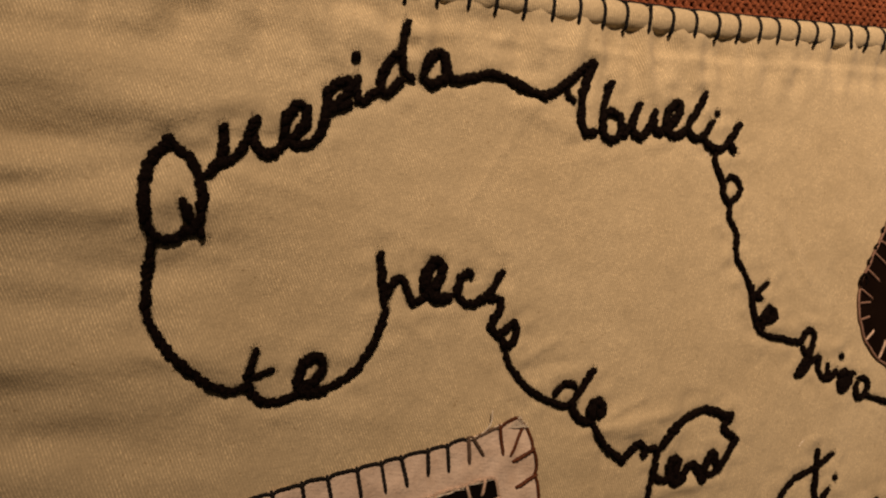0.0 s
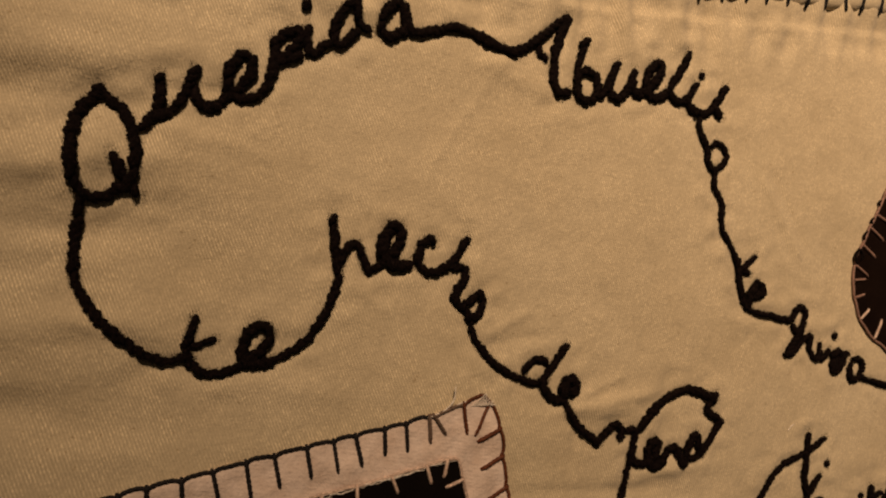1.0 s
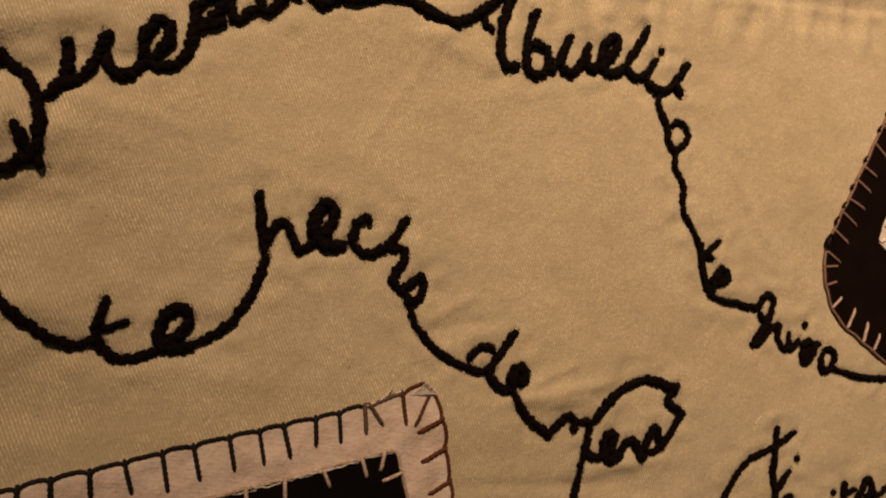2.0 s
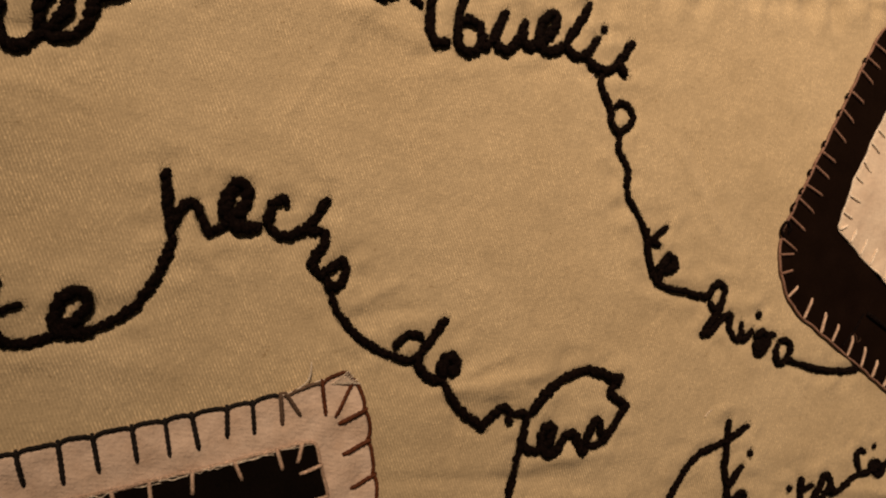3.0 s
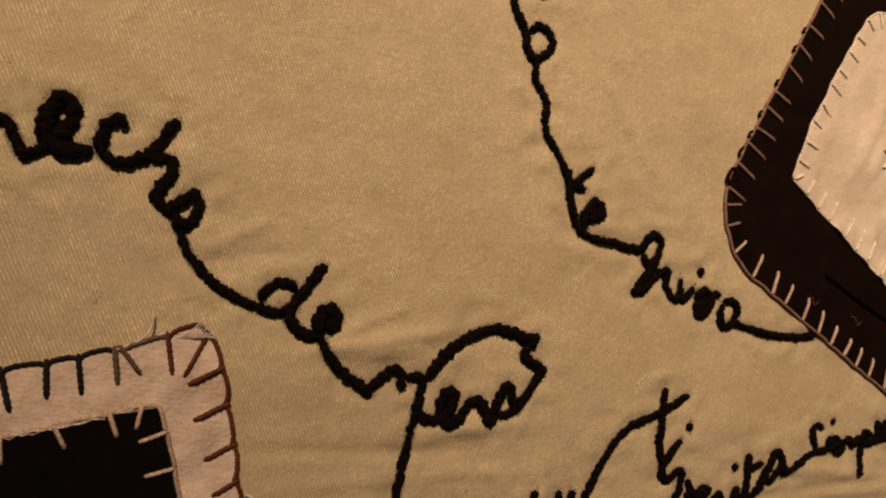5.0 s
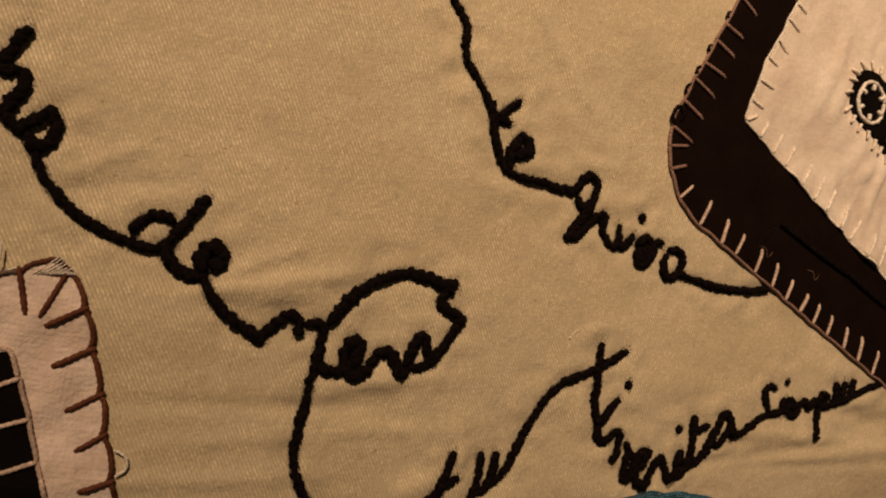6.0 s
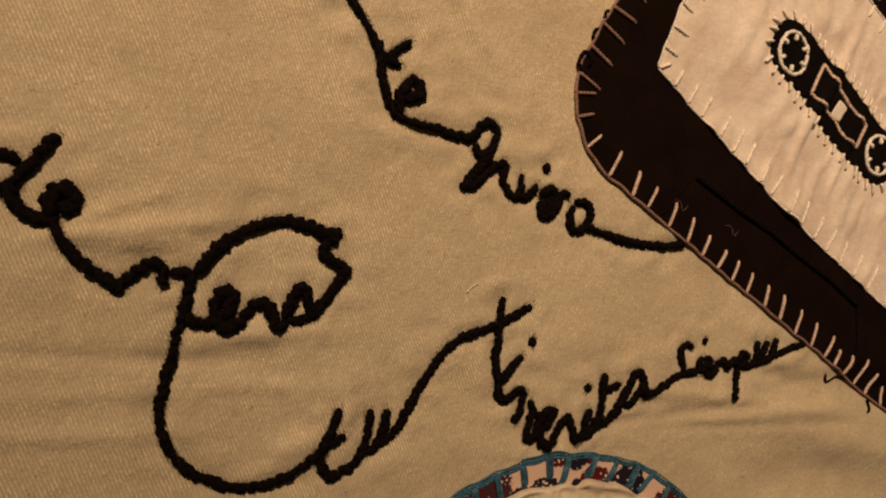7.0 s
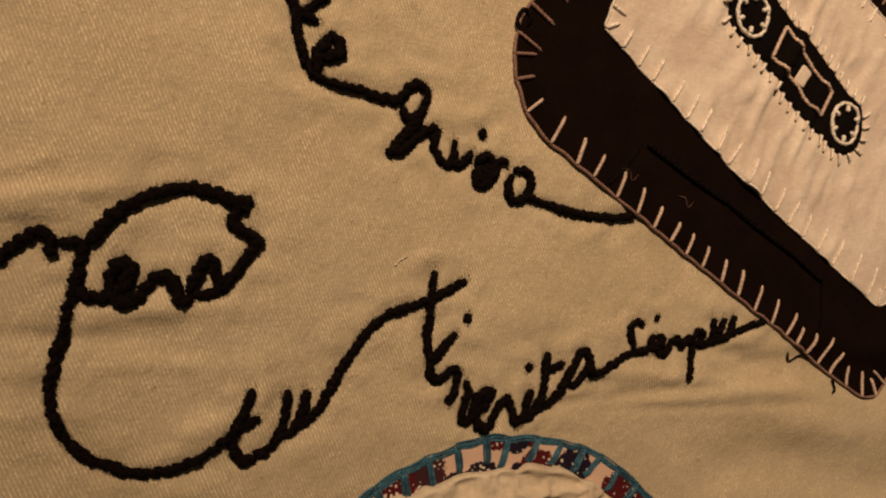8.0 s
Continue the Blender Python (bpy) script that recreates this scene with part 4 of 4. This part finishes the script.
def build_cassette():
    mid = uv(206, 116)
    root = thing("cassette_applique", mid.x, mid.y, lie(mid.x, mid.y), "dark brown felt audio cassette applique with a cream label", "applique")
    shell = rounded([uv(115.2, 56), uv(297, 56), uv(297, 177), uv(115.2, 177)], [26, 13, 13, 13], rough=0.5)
    top = over(1.0, 0.2, 10, 1.0)
    body = patch("shell", shell, M_BROWN, root, lie, top)
    blanket(body, shell, 7.5, 6.6, 0.5, lambda p, i: M_PINKTHREAD if p.y < -14 else M_MAUVE, top, slant=0.05, legs=SHELL_LEGS + SHELL_SIDE_LEGS, edging=M_MAUVE)

    def pucker(x, y):
        u, v = 0.846 * x - 0.533 * y, 0.533 * x + 0.846 * y
        away = math.hypot(max(0.0, abs(u - 200.5) - 26), v - 126.5 + 0.06 * (u - 200.5))
        return 1.5 * max(0.0, n2(u / 4.0, v / 13, 8.0)) * math.exp(-((away - 19) / 4.5) ** 2)

    def creased(x, y):
        q = 0.846 * x - 0.533 * y
        return lie(x, y) + 1.55 + 3.2 * max(0.0, n2(q / 5.5, (x + y) / 40, 2.0)) * (0.3 + 0.7 * math.exp(-(((x - 225) ** 2 + (y + 8) ** 2) / 1100))) + 0.5 * max(0.0, n2(x / 15, y / 15, 4.0)) + 0.12 * n2(x / 4, y / 4, 1.0) + pucker(x, y)

    paper = rounded([uv(136.4, 91.4), uv(200, 85.6), uv(280, 85.3), uv(280, 166), uv(134.4, 166), uv(133.2, 112)], [1.5, 60, 7, 9, 12, 30], rough=0.45, seed=2.0)
    label = patch("label_patch", paper, M_LABEL, root, top, creased, "cream cotton label")
    blanket(label, paper, 7.3, 5.0, 0.42, lambda p, i: M_CREAMTHREAD, creased, slant=0.05, legs=LABEL_LEGS)

    def high(x, y):
        return creased(x, y) + 0.6

    pill = rounded([uv(165.4, 120.6), uv(188, 119.0), uv(212, 115.2), uv(236.4, 115.8), uv(235.6, 133.2), uv(200, 137.6), uv(165.6, 138.4)], [8.6, 60, 60, 8.6, 8.6, 90, 8.6], rough=0.5, seed=3.0)
    window = patch("tape_window", pill, M_BLACK, root, creased, high, "black felt tape window")
    blanket(window, pill, 3.9, 3.2, 0.48, lambda p, i: M_CREAMTHREAD, lambda x, y: creased(x, y) + 0.32, slant=0.3, out=0.1, spine=False, away=True, name="edge_stitch")
    for u, v in ((175.2, 127.8), (226.4, 125.2)):
        c = uv(u, v)
        bm = bmesh.new()
        ring = []
        for a in np.linspace(0, 2 * math.pi, 46):
            x, y = c.x + 6.1 * math.cos(a), c.y + 6.6 * math.sin(a)
            ring.append(Vector((x + 0.25 * n2(a * 2.2, u, 1.0), y + 0.25 * n2(a * 2.2, u, 4.0), high(x, y) + 0.3)))
        strand(bm, ring, 0.58, ply=0.3, pitch=1.3, taper=0.9)
        reel = part("reel", bm, M_CREAMTHREAD, window, "cream embroidered reel ring")
        for k in range(6):
            a = radians(20 + 60 * k)
            path = [Vector((c.x + r * math.cos(a), c.y + r * math.sin(a), 0)) for r in np.linspace(5.9, 3.9, 6)]
            for p in path:
                p.z = high(p.x, p.y) + 0.45
            strand(bm2 := bmesh.new(), path, 0.7, taper=0.7)
            part("reel_tooth", bm2, M_CREAMTHREAD, window)

    def outline_thread(name, parent, material, radius, surface, *uvs):
        run = [uv(*q) for q in uvs]
        bm = bmesh.new()
        for a, b in zip(run, run[1:]):
            path = [Vector((x, y, surface(x, y) + 0.35)) for x, y, _ in spline([(a.x, a.y, 0), (b.x, b.y, 0)], 0.4)]
            strand(bm, path, radius, ply=0.2, pitch=1.7, taper=0.8)
        part(name, bm, material, parent)

    outline_thread("window_outline", window, M_PINKTHREAD, 0.55, high, (188.5, 134.1), (188.8, 122.5), (203.2, 122.1), (209.2, 120.0), (215.9, 120.7), (215.9, 130.1), (205.0, 130.4), (196.8, 132.2), (188.5, 134.1))
    bit = rounded([uv(200.3, 122.7), uv(205.0, 123.2), uv(205.6, 129.5), uv(200.8, 129.3)], [0.8] * 4, step=0.6, rough=0.2)
    patch("tape_peek", bit, M_LABEL, window, high, lambda x, y: high(x, y) + 0.35, "cream scrap in the window")
    outline_thread("shell_outline", body, M_YARN, 0.35, top, (161, 57.5), (163, 64), (164.5, 73))
    outline_thread("shell_outline", body, M_YARN, 0.95, top, (166, 74), (183, 75), (200, 77), (217, 77.6), (232, 78.6), (247.5, 78.6))
    outline_thread("shell_outline", body, M_YARN, 0.3, top, (248, 78.5), (254, 69), (257.2, 59))

    def z(q, up):
        return (q.x, q.y, lie(q.x, q.y) + up)

    # lint on the felt
    for u, v in ((162, 63), (183, 68)):
        loose(body, M_MAUVE, 0.06, z(uv(u, v), 1.4), z(uv(u + 2.4, v + 0.9), 1.6), z(uv(u + 4.6, v - 0.8), 1.5), z(uv(u + 5.6, v + 1.8), 1.5), name="lint")
    # dark thread ends along the edges
    for v in (84, 91, 99.5, 112, 126, 134, 151):
        s = random.uniform(2.0, 4.0)
        loose(body, M_YARN, 0.42, z(uv(114.9, v), 0.9), z(uv(113.7, v + s * 0.5), 1.1), z(uv(114.6, v + s), 0.9))
    loose(body, M_YARN, 0.6, z(uv(117.0, 74), 1.3), z(uv(114.4, 76), 1.4), z(uv(114.6, 79.5), 1.3), z(uv(117.2, 79), 1.4), z(uv(117.6, 76.5), 1.3))
    loose(body, M_YARN, 0.32, z(uv(260, 55.5), 0.8), z(uv(254.5, 54.5), 0.7), z(uv(251.5, 50.6), 0.6), z(uv(248.5, 52.5), 0.6))
    loose(body, M_YARN, 0.4, z(uv(272, 55), 0.8), z(uv(274, 52.4), 0.6), z(uv(273.6, 50.6), 0.6))


def build_round_patch():
    cx, cy = 133.2, -170.5
    root = thing("round_patch", cx, cy, lie(cx, cy), "round floral print patch edged in petrol blue thread", "applique")
    edge = disc(cx, cy, 66.0, rough=0.9)
    top = over(1.1, 0.3, 8, 5.0)
    base = patch("floral_ring", edge, M_FLORAL, root, lie, top)
    blanket(base, edge, 7.7, 7.4, 0.9, lambda p, i: M_BLUE, top, slant=0.1, out=0.2, floss=True)

    def crumple(x, y):
        r = math.hypot(x - cx, y - cy)
        wx, wy = x + 3 * n2(x / 9, y / 9, 1.0), y + 3 * n2(x / 9, y / 9, 5.0)
        fold = 4.6 * (0.3 - abs(n2(wx / 8, wy / 8, 6.0))) + 2.6 * (0.25 - abs(n2(wx / 4.0, wy / 4.0, 2.0)))
        return lie(x, y) + 2.5 + max(fold, -0.75) * smooth((58.6 - r) / 1.6) + 1.3 * math.exp(-((r - 58.9 - 0.6 * n2(x / 7, y / 7, 3.0)) / 0.8) ** 2)

    inner = disc(cx - 1.5, cy - 0.6, 60.3, step=0.8, rough=2.6, seed=7.0)
    patch("muslin_centre", inner, M_MUSLIN, root, top, crumple, "crumpled cream muslin centre", fine=0.8)


build_cloth()
build_words()
build_framed_patch()
build_cassette()
build_round_patch()
build_burlap()
